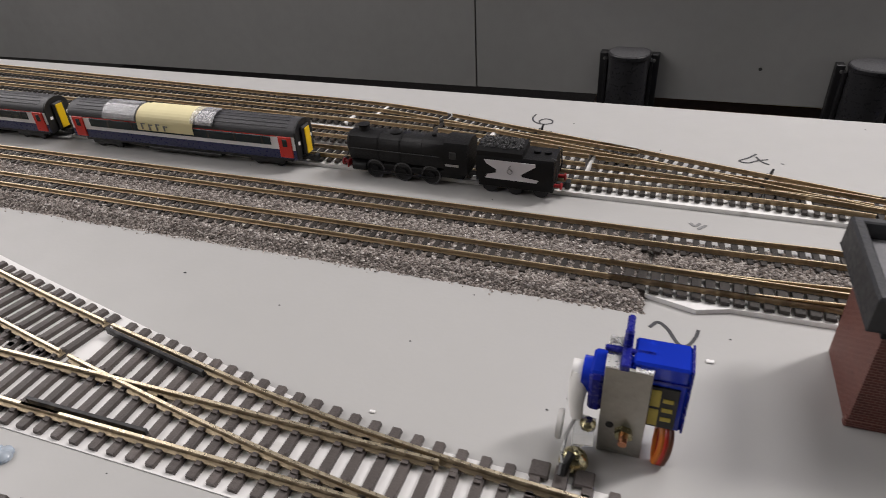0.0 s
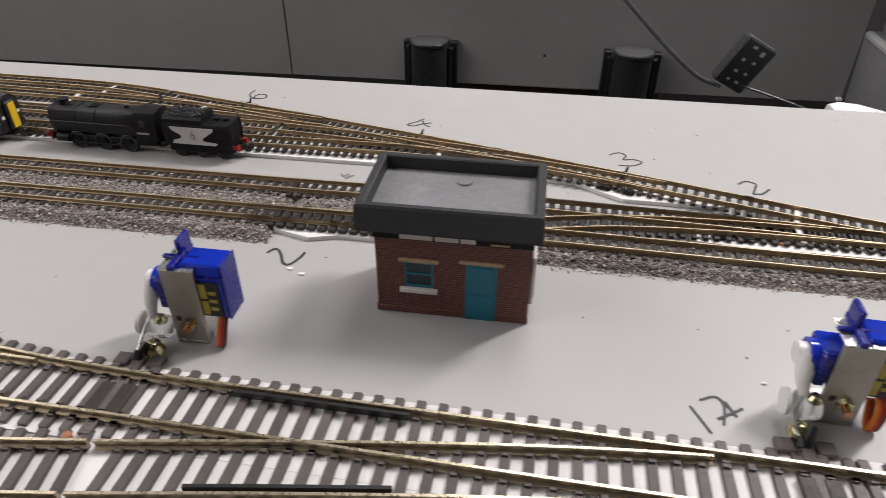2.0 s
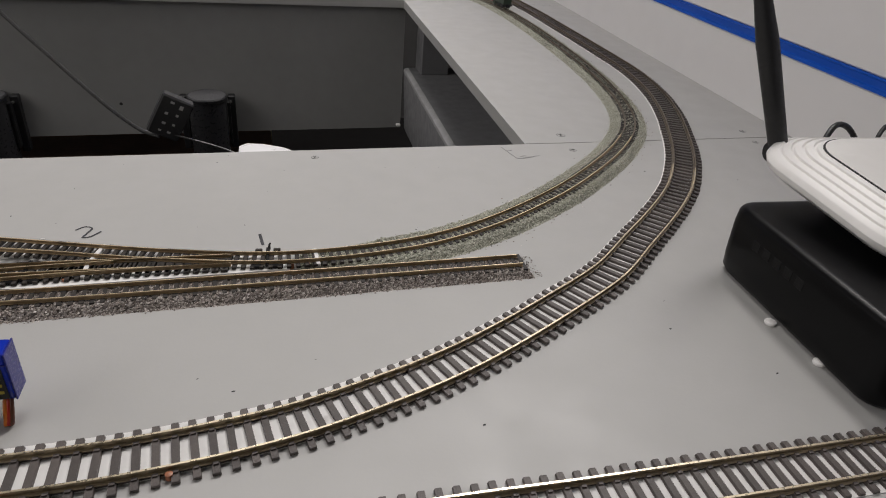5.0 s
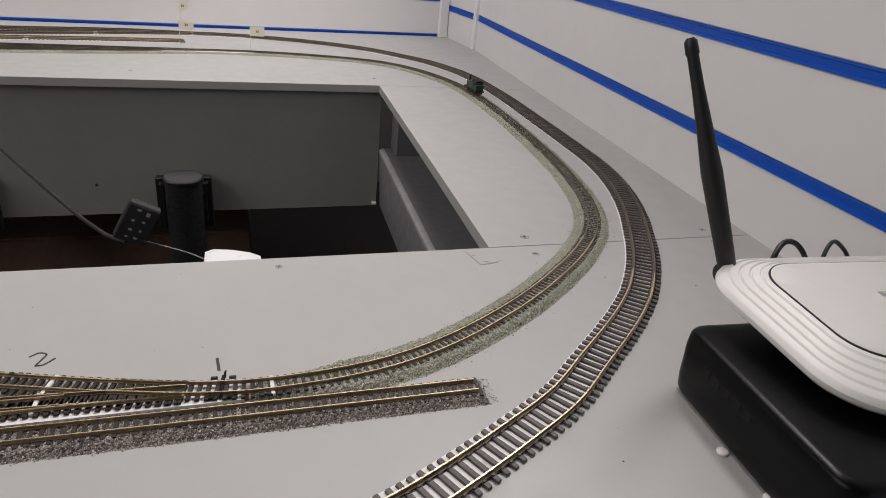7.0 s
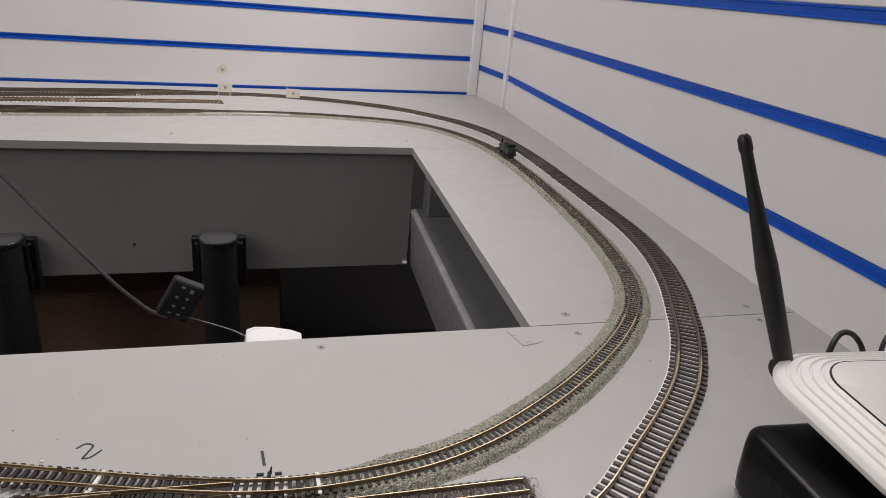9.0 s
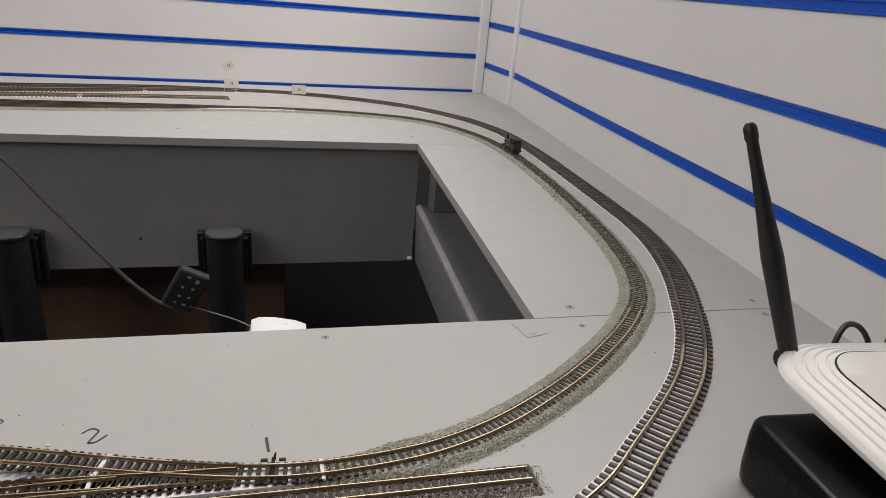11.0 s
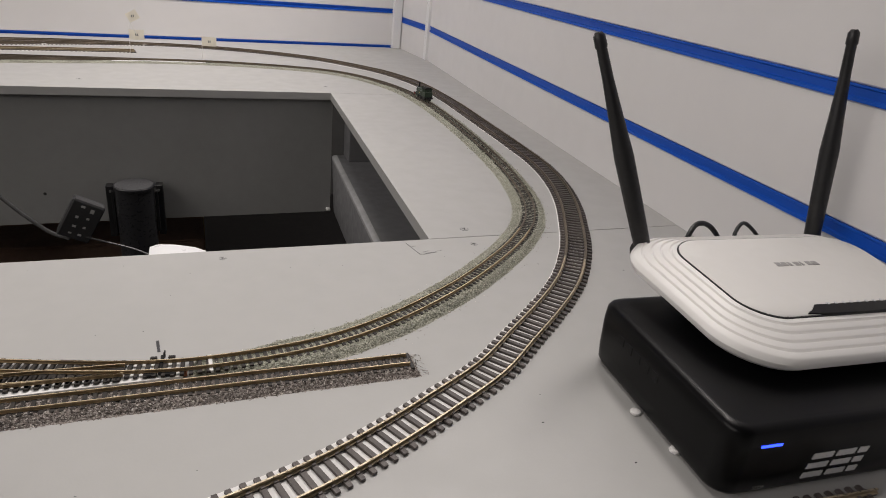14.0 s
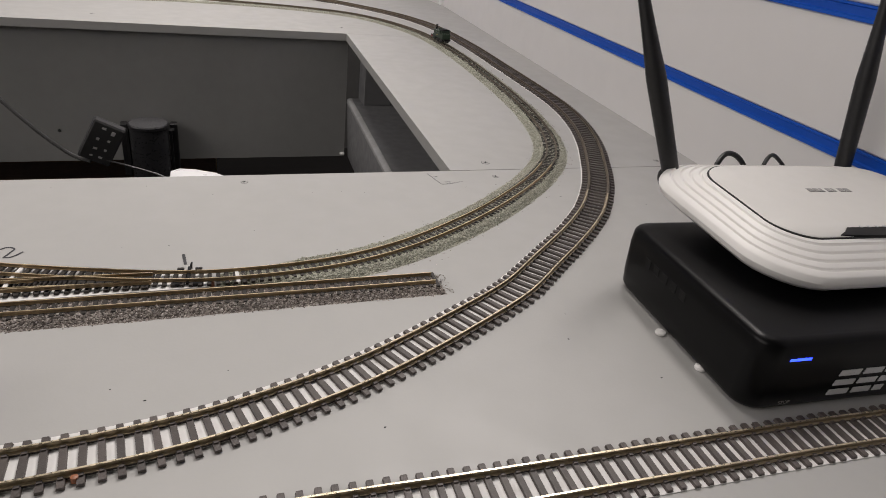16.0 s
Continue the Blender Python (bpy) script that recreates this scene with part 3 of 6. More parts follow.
def tie_bar(x, y, d, reach):
    """The moving bar of a set of points, with its two dark end blocks and a pin."""
    t = thing("point_tie_bar", x, y, 0, 0, "dark plastic point tie bar with end blocks", "point lever", "point tie bars")
    z = d["z0"] + d["tall"]
    w = d["width"] * 0.6
    L = d["length"] / 2 + reach
    part("bar", Shape().box(-w, w, -d["length"] / 2, L, z - 0.001, z + 0.0003, 0.0002), SLEEPER, t)
    for e in (-1, 1):
        part("spring_cover", Shape(True).box(e * 0.0032 - 0.0022, e * 0.0032 + 0.0022, -0.0060, 0.0052, z - 0.0004, z + 0.0007, 0.0004), SLEEPER_N, t, "dark plastic spring cover")
    for e in (-1, 1):
        part("end_block", Shape(True).box(e * w * 3.1 - w * 1.4, e * w * 3.1 + w * 1.4, d["length"] / 2 - 0.0005, d["length"] / 2 + w * 2.6, d["z0"], z + 0.0002, 0.0004), SLEEPER, t)
    part("pin", Shape(True).tube([(0, d["length"] / 2 + w, z), (w * 0.4, d["length"] / 2 + w * 2, z + d["rail"] * 1.2), (w * 0.9, d["length"] / 2 + w * 3, z + d["rail"] * 1.7)], w * 0.6, 8), BLACK, t)
    return t


MAIN_R = [RAIL, RAIL_TOP]
WIDE_R = [RAIL_DULL, RAIL_WORN]
OLD_R = [RAIL_OLD, RAIL_OLD]

# routes, all in layout units
P_LINE = [(-1.05, -0.262), (-0.85, -0.263), (-0.70, -0.264), (-0.60, -0.2643), (-0.5, -0.2655), (-0.4, -0.2675), (-0.33, -0.269), (-0.30, -0.2698)]
P_UP = [(-1.05, -0.150), (-0.90, -0.188), (-0.80, -0.2115), (-0.707, -0.234), (-0.634, -0.2488), (-0.583, -0.2578), (-0.54, -0.2630), (-0.5, -0.2655), (-0.48, -0.2659)]
Q_LINE = [(-1.05, -0.352), (-0.9, -0.341), (-0.75, -0.324), (-0.64, -0.310), (-0.56, -0.2985), (-0.5, -0.2905), (-0.45, -0.2830), (-0.39, -0.2750), (-0.34, -0.2706), (-0.30, -0.2698)]
OO_CURVE = [(-0.30, -0.2698), (-0.25, -0.2695), (-0.2, -0.2640), (-0.16, -0.2535), (-0.129, -0.2425), (-0.099, -0.2285), (-0.062, -0.2085), (-0.023, -0.185), (0.010, -0.157), (0.042, -0.1295),
            (0.069, -0.104), (0.092, -0.078), (0.119, -0.039), (0.143, 0.005), (0.169, 0.06), (0.19, 0.12), (0.204, 0.188), (0.2085, 0.26), (0.212, 0.396), (0.214, 0.506),
            (0.207, 0.633), (0.187, 0.713), (0.15, 0.785), (0.061, 0.880), (-0.046, 0.935), (-0.157, 0.963), (-0.245, 0.9655), (-0.335, 0.950), (-0.42, 0.9265), (-0.50, 0.8985), (-0.61, 0.8706), (-0.95, 0.79)]
F_LINE = [(-0.60, -0.3190), (-0.4, -0.3150), (-0.254, -0.3142), (-0.16, -0.3155), (-0.10, -0.3182), (-0.03, -0.3208), (0.055, -0.3238), (0.120, -0.3275)]
LADDER = [(-0.71, -0.0395), (-0.66, -0.0410), (-0.62, -0.0455), (-0.56, -0.0590), (-0.46, -0.0835), (-0.398, -0.0995), (-0.34, -0.1150), (-0.284, -0.1310), (-0.25, -0.1400)]
N_CURVE = [(-0.25, -0.1400), (-0.215, -0.1475), (-0.18, -0.1505), (-0.135, -0.1470), (-0.098, -0.138), (-0.057, -0.1195), (-0.005, -0.0865), (0.043, -0.0475), (0.077, -0.0140), (0.1065, 0.0240), (0.128, 0.071),
           (0.143, 0.13), (0.153, 0.193), (0.161, 0.28), (0.167, 0.402), (0.1655, 0.509), (0.155, 0.585), (0.130, 0.655), (0.092, 0.713), (0.036, 0.752), (-0.064, 0.777), (-0.153, 0.785), (-0.250, 0.7805), (-0.353, 0.758), (-0.464, 0.737), (-0.5665, 0.723), (-0.95, 0.68)]
T1_LINE = [(-1.4, -0.012), (-0.91, -0.0305), (-0.71, -0.0395)]
T2_LINE = [(-1.4, -0.038), (-0.89, -0.0520), (-0.70, -0.0570), (-0.63, -0.0592), (-0.585, -0.0625), (-0.54, -0.0680), (-0.50, -0.0742)]
T3_LINE = [(-1.4, -0.058), (-0.868, -0.0720), (-0.664, -0.0790), (-0.56, -0.0815), (-0.50, -0.0850), (-0.44, -0.0925), (-0.40, -0.0992)]
T4_LINE = [(-1.4, -0.093), (-0.8, -0.0985), (-0.653, -0.1005), (-0.532, -0.1000), (-0.45, -0.0995), (-0.39, -0.1055), (-0.34, -0.1165), (-0.30, -0.1265)]
A_LINE = [(-1.4, -0.1395), (-0.8, -0.1395), (-0.5, -0.1410), (-0.44, -0.1400), (-0.36, -0.1425), (-0.30, -0.1450), (-0.25, -0.1478), (-0.215, -0.1492)]
B_LINE = [(-1.4, -0.1630), (-0.8, -0.1635), (-0.5, -0.1650), (-0.39, -0.1655), (-0.26, -0.1685), (-0.0665, -0.1700)]
X_LINE = [(-0.51, -0.1650), (-0.46, -0.1640), (-0.40, -0.1590), (-0.356, -0.1505), (-0.31, -0.1475), (-0.26, -0.1478), (-0.215, -0.1492)]

# card under the larger tracks
def underlay(ctrl, lo, hi, z=0.0004, label="white card strip under the track"):
    path = with_normals(spline(ctrl, 0.01))
    prof = [(-lo, 0.00002), (hi, 0.00002), (hi, z), (-lo, z)]
    return solid("track_underlay", Shape().sweep(path, prof), CARD, label, "underlay", kind="structure", recalc=False)


underlay([(-1.05, -0.270), (-0.85, -0.2665), (-0.70, -0.2635), (-0.5, -0.2655), (-0.30, -0.2698)], 0.0150, 0.0135, 0.00036)
underlay([(-1.05, -0.146), (-0.90, -0.184), (-0.80, -0.2075), (-0.707, -0.230), (-0.634, -0.2468), (-0.583, -0.2578)], 0.0100, 0.0120, 0.00030)
underlay(Q_LINE, 0.0145, 0.0115, 0.00024)
underlay(OO_CURVE[:24], 0.0090, 0.0144)
underlay(F_LINE[:-1] + [(0.112, -0.3270)], 0.0138, 0.0100)

# larger-gauge track in front and round the curve
def cut(ctrl, lo, hi, step=0.02):
    """The stretch of a line between two x."""
    fine = [p for p in spline(ctrl, 0.001) if lo <= p[0] <= hi]
    n = max(1, int(step / 0.001))
    return fine[:-1:n] + [fine[-1]]


track(OO_CURVE, OO, "curved flexible model track with brassy rails on white card", "larger-gauge tracks", WIDE_R, OO_SLEEPER, lambda x, y: y < 0.45 and x > -0.31, dull_from=-0.06)
track(cut(P_LINE, -1.05, -0.64), OO, "straight model track with brassy rails", "larger-gauge tracks", WIDE_R, OO_SLEEPER)
track(cut(P_UP, -1.05, -0.66), OO, "model track branching away from the points", "larger-gauge tracks", WIDE_R, OO_SLEEPER)
track(cut(Q_LINE, -1.05, -0.497), OO, "model track along the front of the board", "larger-gauge tracks", WIDE_R, OO_SLEEPER)
track(F_LINE, OO, "front model track that ends beside the black control box", "larger-gauge tracks", WIDE_R, OO_SLEEPER)
turnout(P_LINE, P_UP, -0.495, -0.655, OO, "larger-gauge points with brassy rails on white card", "larger-gauge points", WIDE_R)
turnout(P_LINE, Q_LINE, -0.3005, -0.497, OO, "larger-gauge points with brassy rails beside a blue servo", "larger-gauge points", WIDE_R)
tie_bar(-0.5065, -0.2660, OO, 0.004)
tie_bar(-0.3135, -0.2695, OO, 0.004)
# far larger-gauge sidings
FAR_SIDING = [(-0.95, 0.770), (-0.597, 0.8284), (-0.408, 0.860), (-0.2695, 0.8789)]
FAR_REAR = [(-0.95, 0.845), (-0.623, 0.9165), (-0.530, 0.937), (-0.405, 0.962), (-0.33, 0.9665), (-0.245, 0.9655)]
underlay(FAR_SIDING, 0.0150, 0.0105)
underlay(OO_CURVE[-7:], 0.0130, 0.0150, 0.0003)
track(FAR_SIDING, OO, "far model siding beside the back wall", "larger-gauge tracks", WIDE_R, OO_SLEEPER, lambda x, y: False)
track(FAR_REAR, OO, "far model track beside the back wall", "larger-gauge tracks", OLD_R, OO_SLEEPER, lambda x, y: False)
for x, y in ((-0.5133, 0.8424), (-0.4220, 0.9258), (-0.2590, 0.9650)):
    o = solid("track_joint_gap", Shape().box(-0.0035, 0.0035, -0.0120, 0.0120, 0.0004, 0.0021, 0.0003), CARD, "white card showing in a rail joint", "joint gap", "rail joint gaps")
    o.matrix_basis = pose(x * K, y * K, 0, 0, 0, 11)


# ballast
def loose_grain(shape, x, y, z):
    """One angular stone chip."""
    q, r = random.uniform(0, 6.283), random.uniform(0.00034, 0.00078)
    c, d = math.cos(q), math.sin(q)
    e, t = random.uniform(0.55, 1.0), random.uniform(0.5, 1.0)
    k = random.uniform(-0.4, 0.4) * r
    shape.add([(x + r * c, y + r * d, z + k), (x - r * e * d, y + r * e * c, z), (x - r * c, y - r * d, z - k * 0.5), (x + r * e * d, y - r * e * c, z + k * 0.3),
               (x + k, y - k, z + r * t), (x, y, z - r * t)],
              [(0, 1, 4), (1, 2, 4), (2, 3, 4), (3, 0, 4), (1, 0, 5), (2, 1, 5), (3, 2, 5), (0, 3, 5)])


def bed(name, ctrl, lo, hi, top, mat, label, cell=0.0012, taper=0.0, grit=None, density=0.62):
    """Loose stone: a shouldered strip with an uneven face, and single grains lying on it."""
    loose = Shape()
    full_lo, full_hi = lo, hi
    path = with_normals(spline(ctrl, cell))
    n = max(6, int((hi + lo) / cell))
    vs, fs = [], []
    for i, (x, y, nx, ny) in enumerate(path):
        if taper:
            grow = 0.45 + 0.55 * min(1.0, i * cell / taper)
            lo, hi = full_lo * grow, full_hi * grow
        wob = 0.0012 * noise.noise(Vector((x * 90, y * 90, 0))) + 0.0005 * noise.noise(Vector((x * 400, y * 400, 3)))
        for j in range(n + 1):
            u = -lo + (hi + lo) * j / n
            edge = min(u + lo + wob, hi - u + wob)
            k = max(0.0, min(1.0, edge / 0.0052))
            h = top * k * k * (3 - 2 * k)
            h += (random.random() - 0.45) * 0.0010 * min(1, k * 3 + 0.12)
            ends = min(i, len(path) - 1 - i) * cell / 0.004
            if grit and x > -1.0 and y < 0.62 and random.random() < density:
                gx, gy = x + nx * u + random.uniform(-1, 1) * cell * 0.6, y + ny * u + random.uniform(-1, 1) * cell * 0.6
                loose_grain(loose, gx, gy, max(0.0, h * min(1, 0.15 + min(i, len(path) - 1 - i) * cell / 0.004)))
            vs.append((x + nx * u + random.uniform(-1, 1) * cell * 0.25, y + ny * u + random.uniform(-1, 1) * cell * 0.25, max(0.00005 if k > 0.02 else -0.0008, h * min(1, 0.15 + ends))))
    for i in range(len(path) - 1):
        for j in range(n):
            a = i * (n + 1) + j
            fs.append((a, a + 1, a + n + 2, a + n + 1))
    s = Shape()
    s.add(vs, fs)
    if loose.v:
        solid("ballast_grains", loose, grit, "single stones lying on the ballast", "ballast", kind="stuff", recalc=False)
    return solid(name, s, mat, label, "ballast", kind="stuff", recalc=False)


bed("ballast", [(-1.4, -0.156), (-0.9, -0.156), (-0.492, -0.158)], 0.0235, 0.026, 0.0030, STONE, "loose grey granite ballast under the yard tracks", grit=GRIT)
bed("ballast", [(-0.492, -0.149), (-0.44, -0.149), (-0.385, -0.149)], 0.009, 0.014, 0.0028, STONE, "thin grey ballast between the points", grit=GRIT)
bed("ballast", [(-0.392, -0.166), (-0.26, -0.1685), (-0.0645, -0.1690)], 0.0130, 0.0102, 0.0030, STONE, "loose grey granite ballast round the stub track", grit=GRIT)
bed("ballast", [(-0.185, -0.1500), (-0.160, -0.1495)] + N_CURVE[3:], 0.0150, 0.0165, 0.0030, STONE_MOSS, "greenish grey ballast round the curved track", 0.0013, 0.05, GRIT_MOSS)

grains = Shape()
for _ in range(2000):
    c = random.random()
    if c < 0.5:
        x, y = random.choice((random.uniform(-1.0, -0.497), random.uniform(-0.383, -0.07))), -0.1800 - abs(random.gauss(0, 0.0012))
    elif c < 0.53:
        x, y = random.uniform(-0.0655, -0.0605), random.uniform(-0.181, -0.160)
    else:
        k = random.choice(spline(N_CURVE[3:16], 0.01))
        q = random.uniform(0, 6.283)
        r = 0.0165 + abs(random.gauss(0, 0.003))
        x, y = k[0] + r * math.cos(q), k[1] + r * math.sin(q)
    r = random.uniform(0.0002, 0.0005)
    grains.add([(x + r, y, r * 0.6), (x, y + r, r * 0.5), (x - r, y, r * 0.7), (x, y - r, r * 0.5), (x, y, r * 1.4), (x, y, 0)],
               [(0, 1, 4), (1, 2, 4), (2, 3, 4), (3, 0, 4), (1, 0, 5), (2, 1, 5), (3, 2, 5), (0, 3, 5)])
solid("loose_grains", grains, GRIT, "stray grains of ballast on the board", "ballast", kind="stuff", recalc=False)

# smaller-gauge track
lim = lambda x, y: -0.95 < x and y < 0.3
for ctrl, label in ((T1_LINE, "rear yard siding with brassy rails"), (cut(T2_LINE, -1.4, -0.60), "second yard siding with brassy rails"),
                    (cut(T3_LINE, -1.4, -0.52), "third yard siding with brassy rails"), (cut(T4_LINE, -1.4, -0.41), "front yard siding with brassy rails"),
                    (cut(A_LINE, -1.4, -0.30), "ballasted yard track with bright rails"), (B_LINE, "ballasted stub track with bright rails"),
                    (cut(LADDER, -0.71, -0.60, 0.01), "short length of small model track")):
    track(ctrl, NN, label, "smaller-gauge tracks", MAIN_R, N_SLEEPER, lim, web=False)
track(N_CURVE, NN, "small-gauge track sweeping round the corner in ballast", "smaller-gauge tracks", MAIN_R, N_SLEEPER, lim, web=False, dull_from=0.0)
SG = "smaller-gauge points"
turnout(LADDER, T2_LINE, -0.505, -0.60, NN, "small points at the yard throat, marked five", SG, MAIN_R, False)
turnout(LADDER, T3_LINE, -0.408, -0.52, NN, "small points at the yard throat, marked four", SG, MAIN_R, False)
turnout(LADDER, T4_LINE, -0.299, -0.41, NN, "small points at the yard throat, marked three", SG, MAIN_R, False)
turnout(LADDER + N_CURVE[1:3], A_LINE, -0.218, -0.30, NN, "small points at the yard throat, marked two", SG, MAIN_R, False)
turnout(A_LINE, X_LINE, -0.22, -0.385, NN, "small points joining the crossover line", SG, MAIN_R, False)
turnout(B_LINE, X_LINE, -0.505, -0.40, NN, "small crossover points beside the ballast", SG, MAIN_R, False)
for poly, label in (([(-0.70, -0.0655), (-0.53, -0.0640), (-0.50, -0.071), (-0.44, -0.086), (-0.36, -0.106), (-0.31, -0.127), (-0.352, -0.1265), (-0.372, -0.1145), (-0.42, -0.1095), (-0.53, -0.1095), (-0.80, -0.1085), (-0.80, -0.0905), (-0.53, -0.0895), (-0.56, -0.0705), (-0.70, -0.0705)], "white card under the yard points"),
                    ([(-0.493, -0.1725), (-0.477, -0.1770), (-0.466, -0.1735), (-0.385, -0.1735), (-0.385, -0.160), (-0.493, -0.160)], "white card under the crossover points"),
                    ([(-0.328, -0.1555), (-0.305, -0.1575), (-0.19, -0.1575), (-0.19, -0.141), (-0.328, -0.139)], "white card under the junction points")):
    solid("point_underlay", Shape().prism(poly, 0.00005, 0.0018), CARD, label, "underlay", kind="structure")
def small_tie_bar(x, y, rz, pin):
    """The moving bar of small points: two long black end blocks on the near side, a thin pin on the far one."""
    t = thing("point_tie_bar", x, y, 0, rz, "small black point tie bar with two end blocks", "point lever", "point tie bars")
    h = NN["length"] / 2
    z = NN["z0"] + NN["tall"]
    part("bar", Shape().box(-0.0009, 0.0009, -h - 0.0012, h + 0.0008, z - 0.0012, z + 0.0003, 0.0002), BLACK_MATT, t)
    for e in (-1, 1):
        part("end_block", Shape(True).box(e * 0.0052 - 0.0027, e * 0.0052 + 0.0027, -h - 0.0024, -h + 0.0008, 0.0019, z + 0.0001, 0.0004), BLACK_MATT, t, "black plastic end block")
        part("end_block", Shape(True).box(e * 0.0046 - 0.0018, e * 0.0046 + 0.0018, h - 0.0010, h + 0.0009, 0.0019, z - 0.0003, 0.0003), SLEEPER_N, t)
    if pin:
        part("pin", Shape(True).tube([(0.0005, h + 0.0006, z - 0.0014), (0.0008, h + 0.0012, z + 0.0012), (0.0012, h + 0.0016, z + 0.0024)], [0.0008, 0.0006, 0.0004], 8), BLACK, t)
    return t


for x, y, a, pin in ((-0.555, -0.0590, -13, True), (-0.452, -0.0855, -15, True), (-0.352, -0.1120, -16, True), (-0.311, -0.1440, -3, False), (-0.2005, -0.1465, -4, True)):
    small_tie_bar(x, y, a, pin)
for x, y, a in ((-0.642, -0.0428, -9), (-0.655, -0.0572, -2), (-0.575, -0.0625, -5), (-0.452, -0.0860, -15), (-0.437, -0.099, 0), (-0.282, -0.1315, -16), (-0.285, -0.1455, -2), (-0.176, -0.150, 2), (-0.392, -0.164, 0), (-0.395, -0.1400, 0)):
    o = solid("track_joint_gap", Shape().box(-0.0011, 0.0011, -0.0078, 0.0078, 0.0019, 0.0037, 0.0003), CARD, "white card showing in a rail joint", "joint gap", "rail joint gaps")
    o.matrix_basis = pose(x * K, y * K, 0, 0, 0, a)
for x, y, d in ((-0.287, -0.2805, OO), (-0.238, -0.279, OO), (-0.51, -0.281, OO), (-0.181, -0.1535, NN), (-0.189, -0.1545, NN), (-0.293, -0.153, NN)):
    s = Shape(True).lathe(0, 0, [(0.0001, 0.0030), (0.0013, 0.0026), (0.0012, 0.0010), (0.0014, 0.0004)][::-1], 10)
    o = solid("solder_blob", s, SOLDER, "reddish solder joint on a rail", "solder", "solder joints")
    o.matrix_basis = pose(x * K, y * K, 0)

# far small-gauge tracks
FAR_N = [(-0.95, 0.728), (-0.577, 0.7592), (-0.4326, 0.7701), (-0.330, 0.7770), (-0.250, 0.7805)]
track(FAR_N, NN, "far small-gauge track with dull rails", "smaller-gauge tracks", OLD_R, N_SLEEPER, lambda x, y: False, web=False)
track([(-0.95, 0.703), (-0.577, 0.7400), (-0.4326, 0.7560), (-0.353, 0.760)], NN, "far small-gauge siding with dull rails", "smaller-gauge tracks", OLD_R, N_SLEEPER, lambda x, y: False, web=False)
underlay([(-0.300, 0.7700), (-0.250, 0.7795), (-0.200, 0.7835), (-0.150, 0.7845)], 0.0100, 0.0090, 0.0034, "white card under the far points")


# ---- marks on the board ----
def mark(name, strokes, x, y, size, width, label, mat=None):
    s = Shape()
    for i, st in enumerate(strokes):
        pts = spline([(p * size, q * size) for p, q in st], 0.0006) if len(st) > 2 else [Vector((p * size, q * size)) for p, q in st]
        s.ribbon(pts, width, 0.00008 + 0.00005 * i)
    o = solid(name, s, mat or INK, label, "handwritten mark", "handwritten numbers")
    o.matrix_basis = pose(x * K, y * K, 0)
    return o


mark("handwritten_two", [[(-1, 0.5), (-0.4, 1.0), (0.2, 0.7), (0.0, 0.0), (-0.3, -0.8)], [(-0.3, -0.8), (0.3, -0.7), (1.0, 0.1)]], -0.2915, -0.1045, 0.0066, 0.0010, "handwritten figure two on the board")
mark("handwritten_three", [[(-1, 0.55), (-0.35, 0.95), (0.05, 0.55), (-0.15, 0.0), (0.5, 0.1), (0.95, -0.2), (0.4, -0.75), (-0.5, -0.85)]], -0.3470, -0.0840, 0.0078, 0.0008, "handwritten figure three on the board")
mark("handwritten_four", [[(0.25, 1.0), (-0.3, 0.25), (-0.9, -0.35), (-0.35, -0.55), (0.3, -0.05), (1.0, 0.3)], [(0.2, 0.55), (0.55, -0.2), (1.05, -0.55)]], -0.4545, -0.0570, 0.0066, 0.0008, "handwritten figure four on the board")
mark("handwritten_five", [[(-0.75, 1.15), (-0.85, 0.3), (-0.55, -0.4), (0.1, -0.75), (0.8, -0.45), (0.75, 0.15), (0.2, 0.35), (-0.2, -0.1), (-0.1, -0.6)]], -0.5560, -0.0318, 0.0066, 0.0008, "handwritten figure five on the board")
mark("handwritten_one", [[(-0.06, 0.85), (0.1, -0.75)]], -0.2031, -0.1237, 0.0075, 0.0016, "handwritten figure one on the board")
mark("handwritten_seventeen", [[(-1.0, 0.4), (-0.45, -0.8)], [(-0.6, 0.75), (0.0, 1.0), (0.25, 0.6), (0.05, -0.4)], [(-0.1, -0.1), (0.9, 0.55)], [(0.3, 0.8), (0.6, 0.1)]], -0.3335, -0.2455, 0.0078, 0.0008, "handwritten figure seventeen on the board")
mark("handwritten_squiggle", [[(-1.0, 0.35), (-0.7, 0.75), (-0.3, 0.4), (0.1, -0.35), (0.45, -0.4), (0.75, 0.2), (0.85, 0.7)]], -0.4825, -0.1900, 0.0078, 0.0011, "handwritten wavy mark on the board")
mark("smudged_figure", [[(-0.6, 0.3), (-0.2, -0.1), (0.2, 0.5)], [(0.0, -0.5), (0.6, 0.2)]], -0.4770, -0.1215, 0.0050, 0.0012, "smudged handwritten figure on the board", PENCIL)
mark("pencil_sketch", [[(-0.6, 0.9), (-0.2, -0.9)], [(-0.2, -0.9), (0.2, -0.88), (1.0, -0.7)], [(-0.4, 0.3), (-0.1, 0.35)], [(0.1, -0.6), (0.5, -0.5)]], -0.0135, -0.0165, 0.0125, 0.0005, "faint pencil setting-out lines by the board joint", PENCIL)
for k in range(7):
    x = -0.0105 + 0.0022 * k
    mark("pencil_scribble", [[(-0.5, random.uniform(-0.5, 0.5)), (0.1, random.uniform(-0.5, 0.8)), (0.5, random.uniform(-0.6, 0.4))]], x, -0.0262 + 0.0004 * k, 0.0014, 0.0004, "small pencil writing too faint to read", PENCIL)


